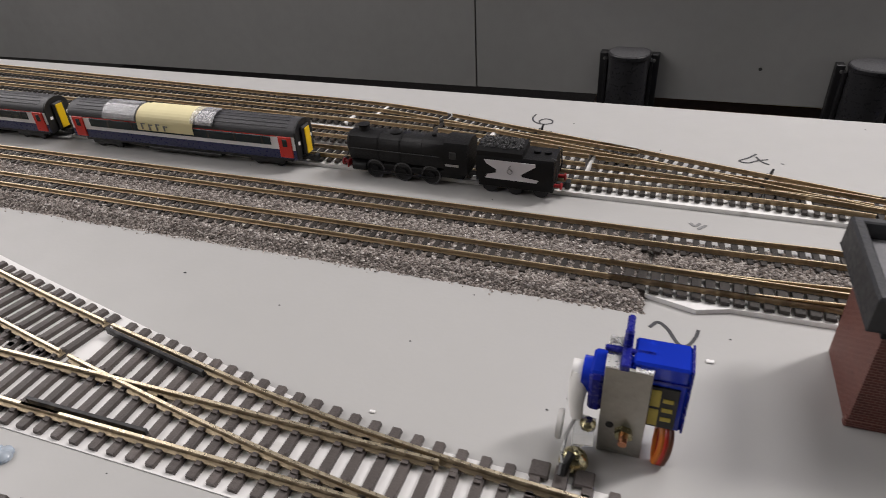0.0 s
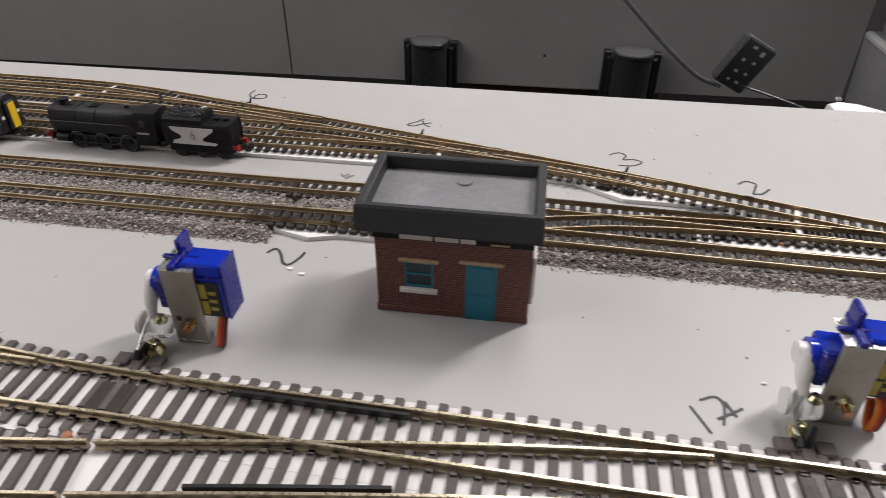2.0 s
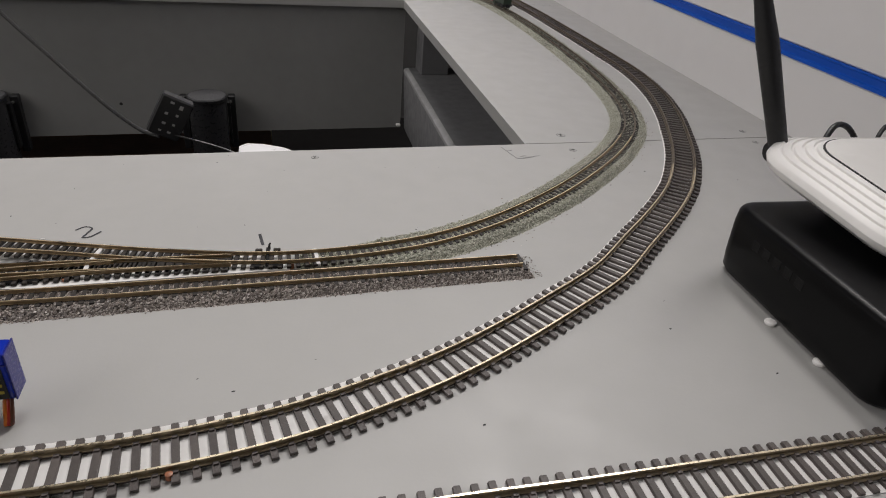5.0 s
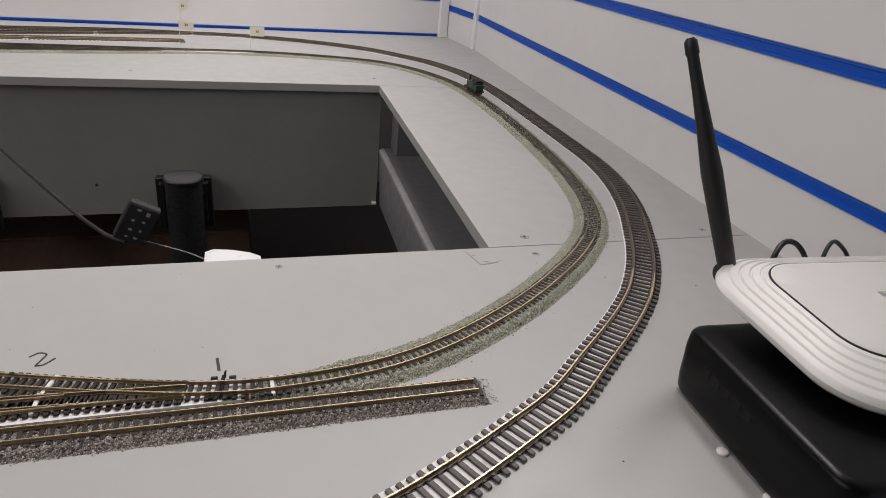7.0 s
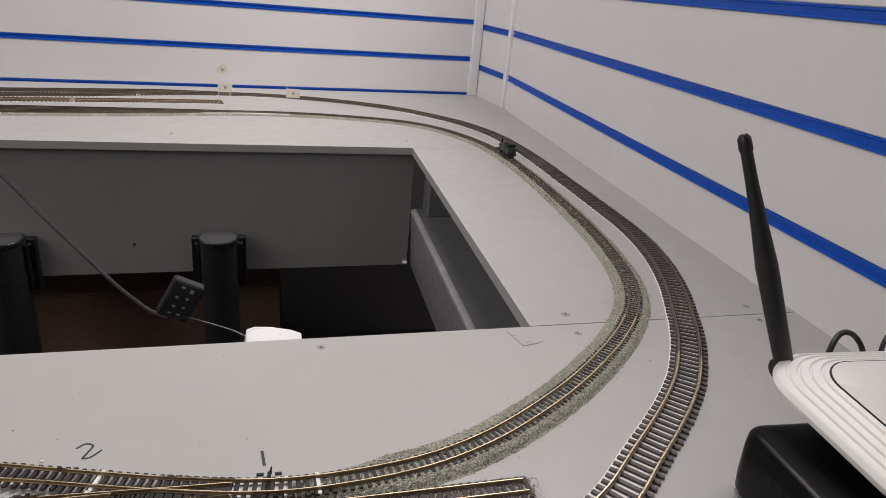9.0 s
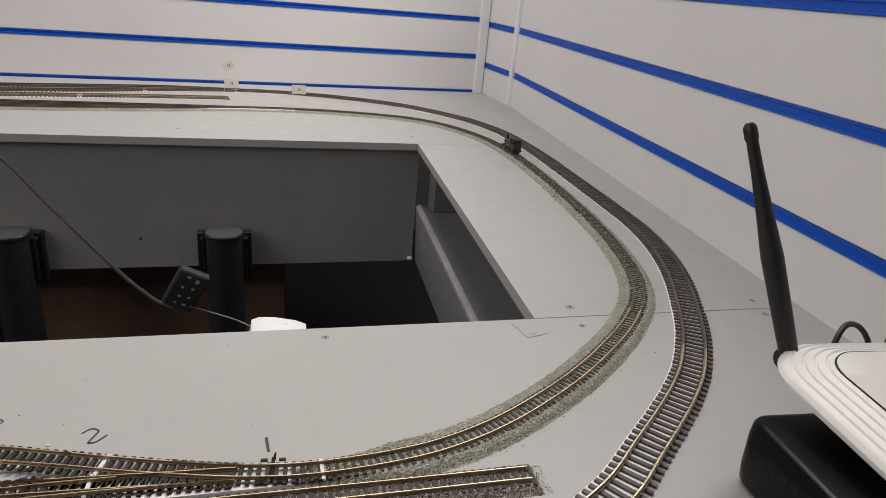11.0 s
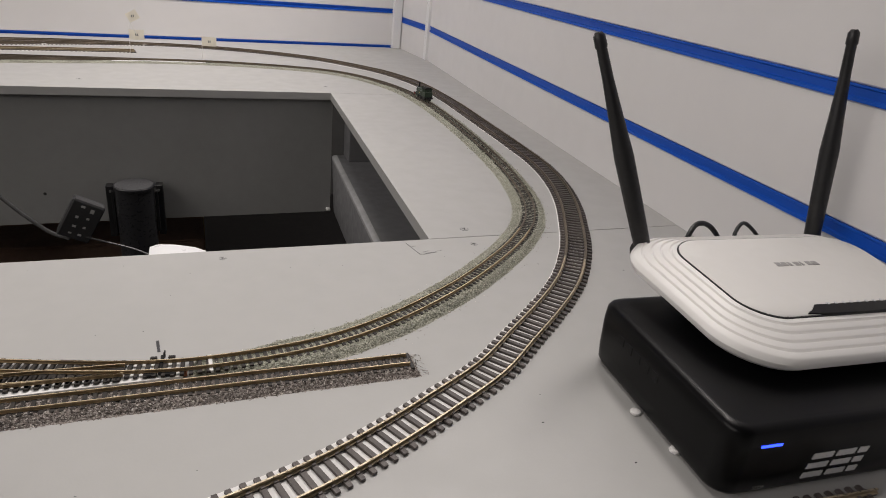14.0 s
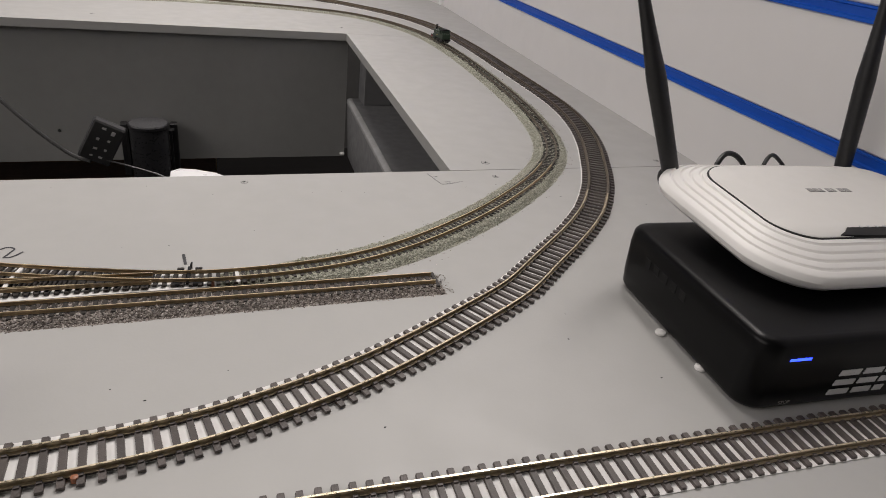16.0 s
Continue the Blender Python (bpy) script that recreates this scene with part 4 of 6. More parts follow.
def screw(x, y, r, label="countersunk screw set in the board"):
    t = thing("countersunk_screw", x, y, 0, random.uniform(0, 90), label, "screw", "screws in the board")
    part("head", Shape(True).lathe(0, 0, [(r, 0.00006), (r * 0.96, 0.00022), (r * 0.2, 0.00026)], 20), SCREW, t)
    part("rim", Shape(True).lathe(0, 0, [(r * 1.12, 0.00004), (r * 1.10, 0.00010), (r * 1.02, 0.00010)], 20), LEG_CAP, t)
    for a, b in ((r * 0.62, r * 0.13), (r * 0.13, r * 0.62)):
        part("slot", Shape().box(-a, a, -b, b, 0.0002, 0.00034), HOLE, t)
    return t


for x, y, r in ((-0.163, -0.0135, 0.0024), (0.039, 0.0165, 0.0034), (0.0355, -0.0145, 0.0026), (0.216, 0.015, 0.0026), (0.210, -0.010, 0.0026), (-0.33, 0.62, 0.003), (0.03, 0.615, 0.003)):
    screw(x, y, r)
specks = Shape()
for _ in range(100):
    x, y = random.uniform(-0.75, 0.2), random.uniform(-0.31, 0.0)
    r = random.choice((0.0002, 0.0003, 0.0003, 0.0005))
    q = random.uniform(0, 3.1)
    specks.add([(x + r * math.cos(q + a) * e, y + r * math.sin(q + a), 0.0003 * b) for a, e, b in ((0, 2, 0.3), (1.6, 1, 0.4), (3.1, 2, 0.3), (4.7, 1, 0.4), (0, 0, 1))],
               [(0, 1, 4), (1, 2, 4), (2, 3, 4), (3, 0, 4)])
solid("dark_specks", specks, BLACK, "dark crumbs and specks on the board", "crumbs", kind="stuff", recalc=False)
flakes = Shape()
for x, y in ((-0.4725, -0.1985), (-0.478, -0.196), (-0.56, -0.244), (-0.463, -0.172), (-0.312, -0.109), (-0.318, -0.23), (-0.44, -0.2765)):
    r = random.uniform(0.0007, 0.0013)
    flakes.box(x - r, x + r, y - r * 0.6, y + r * 0.6, 0.00005, 0.0006, 0.0002)
solid("white_flakes", flakes, CARD, "white plastic flakes on the board", "crumbs", kind="stuff")



# ---- brick hut ----
def brick_hut():
    h = thing("model_brick_hut", -0.415, -0.199, 0, 0, "small brick model hut with dark flat roof and teal door", "model building")
    x0, x1, y0, y1, z1 = -0.0248, 0.0250, -0.0148, 0.0150, 0.0345
    body = part("wall", Shape().box(x0, x1, y0 + 0.0008, y1, 0, z1), BRICK, h)
    part("plinth", Shape().box(x0 - 0.0006, 0.0046, y0 - 0.0002, y0 + 0.002, 0, 0.0028, 0.0004), BRICK, h, "projecting brick plinth")
    part("plinth", Shape().box(0.0148, x1 + 0.0006, y0 - 0.0002, y0 + 0.002, 0, 0.0028, 0.0004), BRICK, h)
    for a in ((x0, -0.0155, 0.0028, z1), (-0.0155, -0.0058, 0.0028, 0.0113), (-0.0155, -0.0058, 0.0215, z1), (-0.0058, 0.0046, 0.0028, z1), (0.0046, 0.0148, 0.0225, z1), (0.0148, x1, 0.0028, z1)):
        part("brick_panel", Shape().box(a[0], a[1], y0, y0 + 0.0008, a[2], a[3]), BRICK, h)
    part("plinth", Shape().box(x1, x1 + 0.0006, y0, y1, 0, 0.0028, 0.0003), BRICK, h)
    w = part("window", Shape().box(-0.0155, -0.0058, y0 + 0.0004, y0 + 0.0008, 0.0113, 0.0215), PANE, h, "dark glazed sash window")
    fr = Shape()
    for a in ((-0.0155, -0.0147, 0.0113, 0.0215), (-0.0066, -0.0058, 0.0113, 0.0215), (-0.0147, -0.0066, 0.0113, 0.0123), (-0.0147, -0.0066, 0.0207, 0.0215), (-0.0147, -0.0066, 0.0163, 0.0170)):
        fr.box(a[0], a[1], y0 + 0.0001, y0 + 0.0006, a[2], a[3])
    part("window_frame", fr, TEAL, w, "teal sash frame")
    part("lintel", Shape().box(-0.0172, -0.0042, y0 - 0.0007, y0 + 0.0006, 0.0215, 0.0229, 0.0002), TAN, h, "tan lintel over the window")
    part("sill", Shape().box(-0.0170, -0.0044, y0 - 0.0016, y0 + 0.0006, 0.0097, 0.0113, 0.0003), STONE_WHITE, h, "pale window sill")
    d = part("door", Shape().box(0.0046, 0.0148, y0 - 0.0001, y0 + 0.0008, 0.0, 0.0225), TEAL, h, "teal painted door")
    part("door_panel", Shape().box(0.0058, 0.0136, y0 - 0.0004, y0, 0.0012, 0.0105, 0.0002), TEAL, d)
    part("door_panel", Shape().box(0.0058, 0.0136, y0 - 0.0004, y0, 0.0118, 0.0214, 0.0002), TEAL, d)
    part("lintel", Shape().box(0.0026, 0.0168, y0 - 0.0007, y0 + 0.0006, 0.0225, 0.0239, 0.0002), TAN, h, "tan lintel over the door")
    # dark soffit band, clerestory and parapet roof
    part("soffit_band", Shape().box(x0 - 0.0006, x1 + 0.0006, y0 - 0.0006, y1 + 0.0006, 0.0300, 0.0350, 0.0003), BLACK_MATT, h, "black band under the roof")
    for a, b in ((-0.0165, -0.0060), (-0.0053, 0.0022), (0.0028, 0.0075)):
        part("clerestory_pane", Shape().box(a, b, y0 - 0.0009, y0 - 0.0005, 0.0306, 0.0329, 0.0001), STONE_WHITE, h, "pale clerestory pane")
    part("clerestory_pane", Shape().box(0.0122, 0.0182, y0 - 0.0009, y0 - 0.0005, 0.0306, 0.0314, 0.0001), TAN, h, "tan strip")
    X0, X1, Y0, Y1, Z0, Z1 = -0.0302, 0.0282, -0.0190, 0.0190, 0.0345, 0.0435
    rings = []
    for e, z in ((0.0, Z0), (0.0002, Z0 + 0.0005), (0.0004, Z1 - 0.0008), (0.0010, Z1), (0.0028, Z1), (0.0033, Z1 - 0.0004), (0.0036, Z1 - 0.0050)):
        rings.append([(X0 + e, Y0 + e, z), (X1 - e, Y0 + e, z), (X1 - e, Y1 - e, z), (X0 + e, Y1 - e, z)])
    part("roof_parapet", Shape().loft(rings), ROOF_GREY, h, "dark grey parapet roof")
    part("roof_deck", Shape().box(X0 + 0.0035, X1 - 0.0035, Y0 + 0.0035, Y1 - 0.0035, Z1 - 0.0051, Z1 - 0.0046), ROOF_TOP, h, "mid grey flat roof deck")
    part("roof_vent", Shape(True).lathe(0.001, 0.0085, [(0.0026, Z1 - 0.0047), (0.0024, Z1 - 0.0040), (0.0012, Z1 - 0.0038)], 16), ROOF_TOP, h)
    # pale framed panel on the end wall
    p = part("end_panel", Shape().box(x1 + 0.0004, x1 + 0.0016, -0.0105, 0.0135, 0.0050, 0.0240, 0.0003), STONE_WHITE, h, "pale framed panel on the end wall")
    part("panel_face", Shape().box(x1 + 0.0015, x1 + 0.0019, -0.0085, 0.0118, 0.0064, 0.0222), PAPER, p, "grey-white panel face")
    return h


brick_hut()


# ---- servo point motors ----
def servo_unit(x, y, rz, label):
    v = thing("servo_point_motor", x, y, 0, rz, label, "servo motor", "servo point motors")
    # bracket: upright plate facing the front, foot to the rear, cut edges bright
    b = part("bracket", Shape().box(-0.0054, 0.0054, -0.0007, 0.0007, 0.0012, 0.0285, 0.0002).box(-0.0054, 0.0054, -0.0007, 0.012, 0, 0.0012, 0.0002), ALUMINIUM, v, "bent aluminium bracket")
    part("cut_edge", Shape().box(-0.0054, -0.0018, -0.0007, 0.0105, 0.0285, 0.0289).box(0.0014, 0.0054, -0.0007, 0.0105, 0.0285, 0.0289), ALUMINIUM_EDGE, b, "bright cut edge")
    # servo case lying across behind the plate
    c = part("servo_case", Shape().box(0.0006, 0.0134, 0.0010, 0.0104, 0.0102, 0.0302, 0.0006).box(-0.0088, 0.0008, 0.0012, 0.0102, 0.0125, 0.0245, 0.0006), SERVO_BLUE, v, "blue plastic servo case")
    part("case_lid", Shape().box(0.0134, 0.0140, 0.0008, 0.0106, 0.0100, 0.0304, 0.0004), SERVO_DARK, c, "dark blue end lid")
    part("case_seam", Shape().box(0.0055, 0.0139, 0.0006, 0.0012, 0.0255, 0.0260), SERVO_DARK, c)
    l = part("label_sticker", Shape().box(0.0050, 0.0118, 0.0004, 0.0011, 0.0113, 0.0242, 0.0001), BLACK, c, "black and gold label")
    part("gold_panel", Shape().box(0.0056, 0.0078, 0.0002, 0.0005, 0.0120, 0.0172), LABEL_GOLD, l)
    part("gold_panel", Shape().box(0.0056, 0.0078, 0.0002, 0.0005, 0.0182, 0.0234), LABEL_GOLD, l)
    for k in range(3):
        part("printed_bar", Shape().box(0.0084, 0.0108, 0.0002, 0.0005, 0.0138 + 0.003 * k, 0.0150 + 0.003 * k), LABEL_GOLD, l)
    part("gearbox", Shape(True).tube([(-0.0088, 0.0055, 0.0195), (-0.0108, 0.0055, 0.0195)], 0.0046, 18), SERVO_BLUE, c, "round blue gearbox nose")
    part("gear_cover", Shape().box(-0.0088, -0.0054, 0.0000, 0.0112, 0.0125, 0.0240, 0.0008), SERVO_DARK, c)
    # upright mounting ear, cross shaped from above
    part("mounting_ear", Shape().box(-0.0022, 0.0000, -0.0012, 0.0122, 0.0285, 0.0304, 0.0003), SERVO_DARK, c, "dark blue mounting ear")
    part("ear_rib", Shape().box(-0.0062, 0.0056, 0.0042, 0.0058, 0.0290, 0.0302, 0.0003), SERVO_DARK, c)
    part("ear_post", Shape().box(-0.0020, -0.0002, 0.0052, 0.0122, 0.0300, 0.0352, 0.0005), SERVO_DARK, c)
    # white horn and link
    h = part("horn", Shape(True).tube([(-0.0112, 0.0040, 0.0208), (-0.0114, 0.0020, 0.0180), (-0.0114, 0.0000, 0.0145), (-0.0106, -0.0020, 0.0112)], [0.0022, 0.0024, 0.0020, 0.0014], 12), NYLON, v, "white nylon servo horn")
    part("horn_hub", Shape(True).tube([(-0.0106, 0.0055, 0.0195), (-0.0134, 0.0055, 0.0195)], 0.0032, 16), NYLON, h)
    part("link_plate", Shape(True).tube([(-0.0112, -0.0020, 0.0070), (-0.0060, -0.0018, 0.0070)], [0.0042, 0.0036], 18), CLEAR, v, "clear acrylic link plate")
    part("link_washer", Shape(True).tube([(-0.0152, -0.0020, 0.0080), (-0.0140, -0.0020, 0.0080)], 0.0038, 18), NYLON, v)
    part("brass_screw", Shape(True).lathe(-0.0078, -0.0024, [(0.0010, 0.0090), (0.0020, 0.0098), (0.0020, 0.0108), (0.0012, 0.0119), (0.0003, 0.0121)], 16), BRASS, v, "brass screw head")
    part("brass_dome", Shape(True).lathe(-0.0100, -0.0070, [(0.0030, 0.0002), (0.0037, 0.0012), (0.0033, 0.0030), (0.0022, 0.0043), (0.0008, 0.0049), (0.0001, 0.0050)], 20), BRASS, v, "domed brass screw by the track")
    part("drive_wire", Shape(True).tube([(-0.0108, -0.0020, 0.0120), (-0.0125, -0.0050, 0.0080), (-0.0128, -0.0090, 0.0050), (-0.0120, -0.0125, 0.0045)], 0.00045, 8), STEEL, v)
    part("push_rod", Shape(True).tube([(-0.0120, -0.0115, 0.0050), (-0.0122, -0.0140, 0.0035)], 0.0009, 8), BLACK, v)
    # bolt through the plate
    n = part("bolt", Shape(True).tube([(0.0008, 0.0, 0.0085), (0.0008, -0.0045, 0.0080)], 0.0011, 12), COPPER, v, "copper coloured bolt")
    part("nut", Shape().tube([(0.0008, -0.0006, 0.0085), (0.0008, -0.0022, 0.0083)], 0.0023, 6), BRASS, n)
    part("drilled_hole", Shape().tube([(-0.0028, -0.0005, 0.0100), (-0.0028, -0.00085, 0.0100)], 0.0010, 12), HOLE, b)
    # ribbon lead
    for k, m in enumerate((WIRE_BROWN, WIRE_RED, WIRE_ORANGE)):
        o = 0.0010 * k
        part("lead_wire", Shape(True).tube(spline3([(0.0112 - o, 0.0040, 0.0112), (0.0118 - o, 0.0004, 0.0086), (0.0116 - o, -0.0012, 0.0050), (0.0108 - o, -0.0016, 0.0014), (0.0098 - o * 0.6, -0.0004, 0.0012), (0.0096 - o * 0.6, 0.0012, 0.0040), (0.0098 - o * 0.6, 0.0034, 0.0080)]), 0.00075, 8), m, v)
    return v


def spline3(ctrl, n=8):
    c = [Vector(p) for p in ctrl]
    c = [c[0] * 2 - c[1]] + c + [c[-1] * 2 - c[-2]]
    out = []
    for i in range(1, len(c) - 2):
        p0, p1, p2, p3 = c[i - 1:i + 3]
        for k in range(n):
            t = k / n
            out.append(0.5 * (2 * p1 + (p2 - p0) * t + (2 * p0 - 5 * p1 + 4 * p2 - p3) * t * t + (3 * p1 - p0 - 3 * p2 + p3) * t ** 3))
    out.append(c[-2])
    return out


motor = servo_unit(-0.4945, -0.2385, 0, "blue servo on an aluminium bracket beside the points")
copy_thing(motor, pose(-0.3033 * K, -0.2425 * K, 0, 0, 0, -2))


# ---- control box and router ----
def rounded(cx, cy, hx, hy, r, n=8):
    pts = []
    for sx, sy, a0 in ((1, 1, 0), (-1, 1, 90), (-1, -1, 180), (1, -1, 270)):
        for k in range(n + 1):
            a = radians(a0 + 90 * k / n)
            pts.append((cx + sx * (hx - r) + r * math.cos(a), cy + sy * (hy - r) + r * math.sin(a)))
    return pts


def control_box():
    b = thing("control_box", 0.1290, -0.2485, 0, -4.0, "glossy black digital control box standing on the board", "control box")
    rings = []
    for e, z in ((0.0040, 0.0004), (0.0020, 0.0014), (0.0006, 0.0040), (0.0, 0.0120), (-0.0004, 0.0300), (0.0000, 0.0370), (0.0008, 0.0388), (0.0022, 0.0398), (0.0045, 0.0402)):
        rings.append([(x, y, z) for x, y in rounded(0, 0, 0.0885 - e, 0.0610 - e, 0.0105)])
    part("case", Shape(True).loft(rings), BLACK_GLOSS, b, "gloss black moulded case")
    part("status_light", Shape().box(-0.0735, -0.0617, -0.0616, -0.0612, 0.0300, 0.0313), LED_BLUE, b, "lit blue status light")
    # emblem: three slanted blocks of plain bars
    for x0, w in ((-0.0430, 0.0120), (-0.0285, 0.0110), (-0.0153, 0.0055)):
        for z0, z1 in ((0.0075, 0.0106), (0.0130, 0.0161), (0.0186, 0.0218)):
            k0, k1 = (z0 - 0.0075) * 0.23, (z1 - 0.0075) * 0.23
            poly = [(x0 + k0, z0), (x0 + w + k0, z0), (x0 + w + k1, z1), (x0 + k1, z1)]
            e = Shape().add([(x, -0.0617, z) for x, z in poly] + [(x, -0.0613, z) for x, z in poly], [(0, 1, 2, 3), (4, 7, 6, 5), (0, 4, 5, 1), (1, 5, 6, 2), (2, 6, 7, 3), (3, 7, 4, 0)])
            part("emblem_bar", e, PRINT, b, "slanted pale grey emblem bar")
    f = bpy.data.curves.new("stop_word", "FONT")
    f.body, f.size, f.extrude = "STOP", 0.0027 * K, 0.00005
    f.materials.append(PRINT_DIM)
    o = new("printed_word", f)
    o.parent = b
    o["label"] = "small printed word STOP"
    o.matrix_basis = pose(-0.0700 * K, -0.0616 * K, 0.0050 * K, 90, 0, 0)
    for k in range(5):
        part("rear_socket", Shape().box(-0.0889 - 0.0002, -0.0883, 0.030 - 0.0085 * k, 0.036 - 0.0085 * k, 0.0245, 0.0300, 0.0004), BLACK_MATT, b)
    return b


control_box()
for x, y in ((0.0385, -0.2385), (0.0405, -0.2695)):
    s = Shape(True).lathe(0, 0, [(0.0026, 0.0), (0.0030, 0.0006), (0.0028, 0.0016), (0.0018, 0.0021), (0.0003, 0.0022)], 18)
    o = solid("map_pin", s, WHITE, "white round pin head beside the control box", "pin", "white pins")
    o.matrix_basis = pose(x * K, y * K, 0)


def router():
    r = thing("wifi_router", 0.1490, -0.2220, 0.0402, -4.0, "white wireless router with two black aerials on the black box", "router")

    def ring(hx, hy, z, rad):
        """A rounded outline, wider at the rear, tilted a little to the front."""
        return [(x * (1 + 0.03 * (1 - (y / hy) ** 2) + 0.055 * y / 0.06), y * (1 + 0.05 * (1 - (x / hx) ** 2)), z + 0.085 * y) for x, y in rounded(0, 0, hx, hy, rad, 10)]

    rings = []
    for hx, hy, z, rad in ((0.058, 0.036, 0.0050, 0.016), (0.070, 0.047, 0.0066, 0.022), (0.0800, 0.0560, 0.0100, 0.027), (0.0842, 0.0598, 0.0135, 0.030), (0.0850, 0.0605, 0.0165, 0.030), (0.0840, 0.0598, 0.0192, 0.030)):
        rings.append(ring(hx, hy, z, rad))
    hx, hy, z, rad = 0.0832, 0.0592, 0.0200, 0.0298
    for k in range(4):
        rings.append(ring(hx, hy, z, rad))
        rings.append(ring(hx - 0.0024, hy - 0.0024, z + 0.0013, rad - 0.001))
        rings.append(ring(hx - 0.0029, hy - 0.0029, z + 0.0003, rad - 0.0012))
        rings.append(ring(hx - 0.0036, hy - 0.0036, z + 0.0004, rad - 0.0016))
        hx, hy, z, rad = hx - 0.0039, hy - 0.0043, z + 0.0019, rad - 0.0020
        rings.append(ring(hx + 0.0001, hy + 0.0001, z - 0.0001, rad))
    rings.append(ring(hx - 0.0020, hy - 0.0020, z + 0.0006, rad - 0.001))
    rings.append(ring(hx - 0.014, hy - 0.012, z + 0.0010, 0.014))
    part("shell", Shape(True).loft(rings), WHITE, r, "ribbed white plastic shell")
    top = z + 0.0008
    part("panel_gap", Shape().loft([ring(0.0655, 0.0402, top - 0.0012, 0.019), ring(0.0652, 0.0399, top + 0.0004, 0.019)]), HOLE, r)
    p = part("top_panel", Shape(True).loft([ring(0.0645, 0.0392, top - 0.0004, 0.0185), ring(0.0645, 0.0392, top + 0.0005, 0.0185), ring(0.0638, 0.0385, top + 0.0011, 0.018), ring(0.05, 0.029, top + 0.0019, 0.013), ring(0.025, 0.014, top + 0.0025, 0.006)]), OFFWHITE, r, "satin white top panel")
    # dark strip along the front of the panel, hugging its curve
    dark = [(-0.033, -0.0396), (-0.028, -0.0370), (-0.0225, -0.0325), (-0.0180, -0.0297), (-0.0120, -0.0288), (0.008, -0.0286), (0.030, -0.0292), (0.0375, -0.0312), (0.0440, -0.0352), (0.0500, -0.0372), (0.046, -0.0392), (0.030, -0.0404), (0.008, -0.0411), (-0.015, -0.0408)]
    n = len(dark)
    lid = [top + 0.0017 + 0.085 * y for x, y in dark]
    l = part("light_strip", Shape().add([(x, y, q - 0.0012) for (x, y), q in zip(dark, lid)] + [(x, y, q) for (x, y), q in zip(dark, lid)], [tuple(range(n, 2 * n))] + [(i, (i + 1) % n, n + (i + 1) % n, n + i) for i in range(n)]), BLACK_GLOSS, r, "dark glossy indicator strip")
    for k in range(9):
        x, y = -0.0135 + 0.0053 * k, -0.0325
        zz = top + 0.0017 + 0.085 * y
        part("indicator", Shape(True).lathe(x, y, [(0.0011, zz - 0.0001), (0.0010, zz + 0.0003), (0.0002, zz + 0.0004)], 12), PRINT, l)
    for k, w in enumerate((0.0036, 0.0034, 0.0018, 0.0034, 0.0014, 0.0036, 0.0036)):
        x, y = -0.0150 + 0.0044 * k, 0.0060
        zz = top + 0.0021 + 0.085 * y
        part("logo_block", Shape().box(x, x + w, y - 0.0022, y + 0.0022, zz - 0.0004, zz + 0.0006), PRINT_DIM, p, "grey logo block")
    for sx in (-1, 1):
        for sy in (-1, 1):
            part("foot", Shape(True).lathe(sx * 0.045, sy * 0.028, [(0.004, 0), (0.0045, 0.0056 + sy * 0.0020)], 14), BLACK, r)

    def aerial(base, tip):
        b, t = Vector(base), Vector(tip)
        d = t - b
        a = part("aerial", Shape(True).tube([b + d * k for k in (0, 0.02, 0.10, 0.45, 0.62, 0.80, 0.93, 0.94, 0.985, 1.0)], [0.0046, 0.0052, 0.0054, 0.0060, 0.0046, 0.0034, 0.0031, 0.0037, 0.0035, 0.0020], 16), BLACK, r, "black plastic aerial")
        part("hinge", Shape(True).tube([b + Vector((-0.006, 0, -0.001)), b + Vector((0.006, 0, -0.001))], 0.0055, 14), BLACK, a)

    aerial((-0.0690, 0.0570, 0.0190), (-0.1120, 0.0870, 0.1440))
    aerial((0.0725, 0.0650, 0.0180), (0.0650, 0.0810, 0.1580))
    return r


router()
for pts, r in (([(0.127, -0.155, 0.036), (0.1295, -0.147, 0.053), (0.141, -0.140, 0.0648), (0.158, -0.1355, 0.061), (0.174, -0.1335, 0.046), (0.186, -0.131, 0.022), (0.190, -0.130, 0.0018)], 0.0018),
               ([(0.166, -0.154, 0.038), (0.1715, -0.146, 0.056), (0.182, -0.140, 0.0638), (0.1965, -0.1355, 0.058), (0.210, -0.134, 0.046), (0.2185, -0.134, 0.024), (0.221, -0.134, 0.0014)], 0.0014)):
    solid("network_cable", Shape(True).tube(spline3(pts), r, 10), BLACK, "black cable looping behind the router", "cable", "router cables")


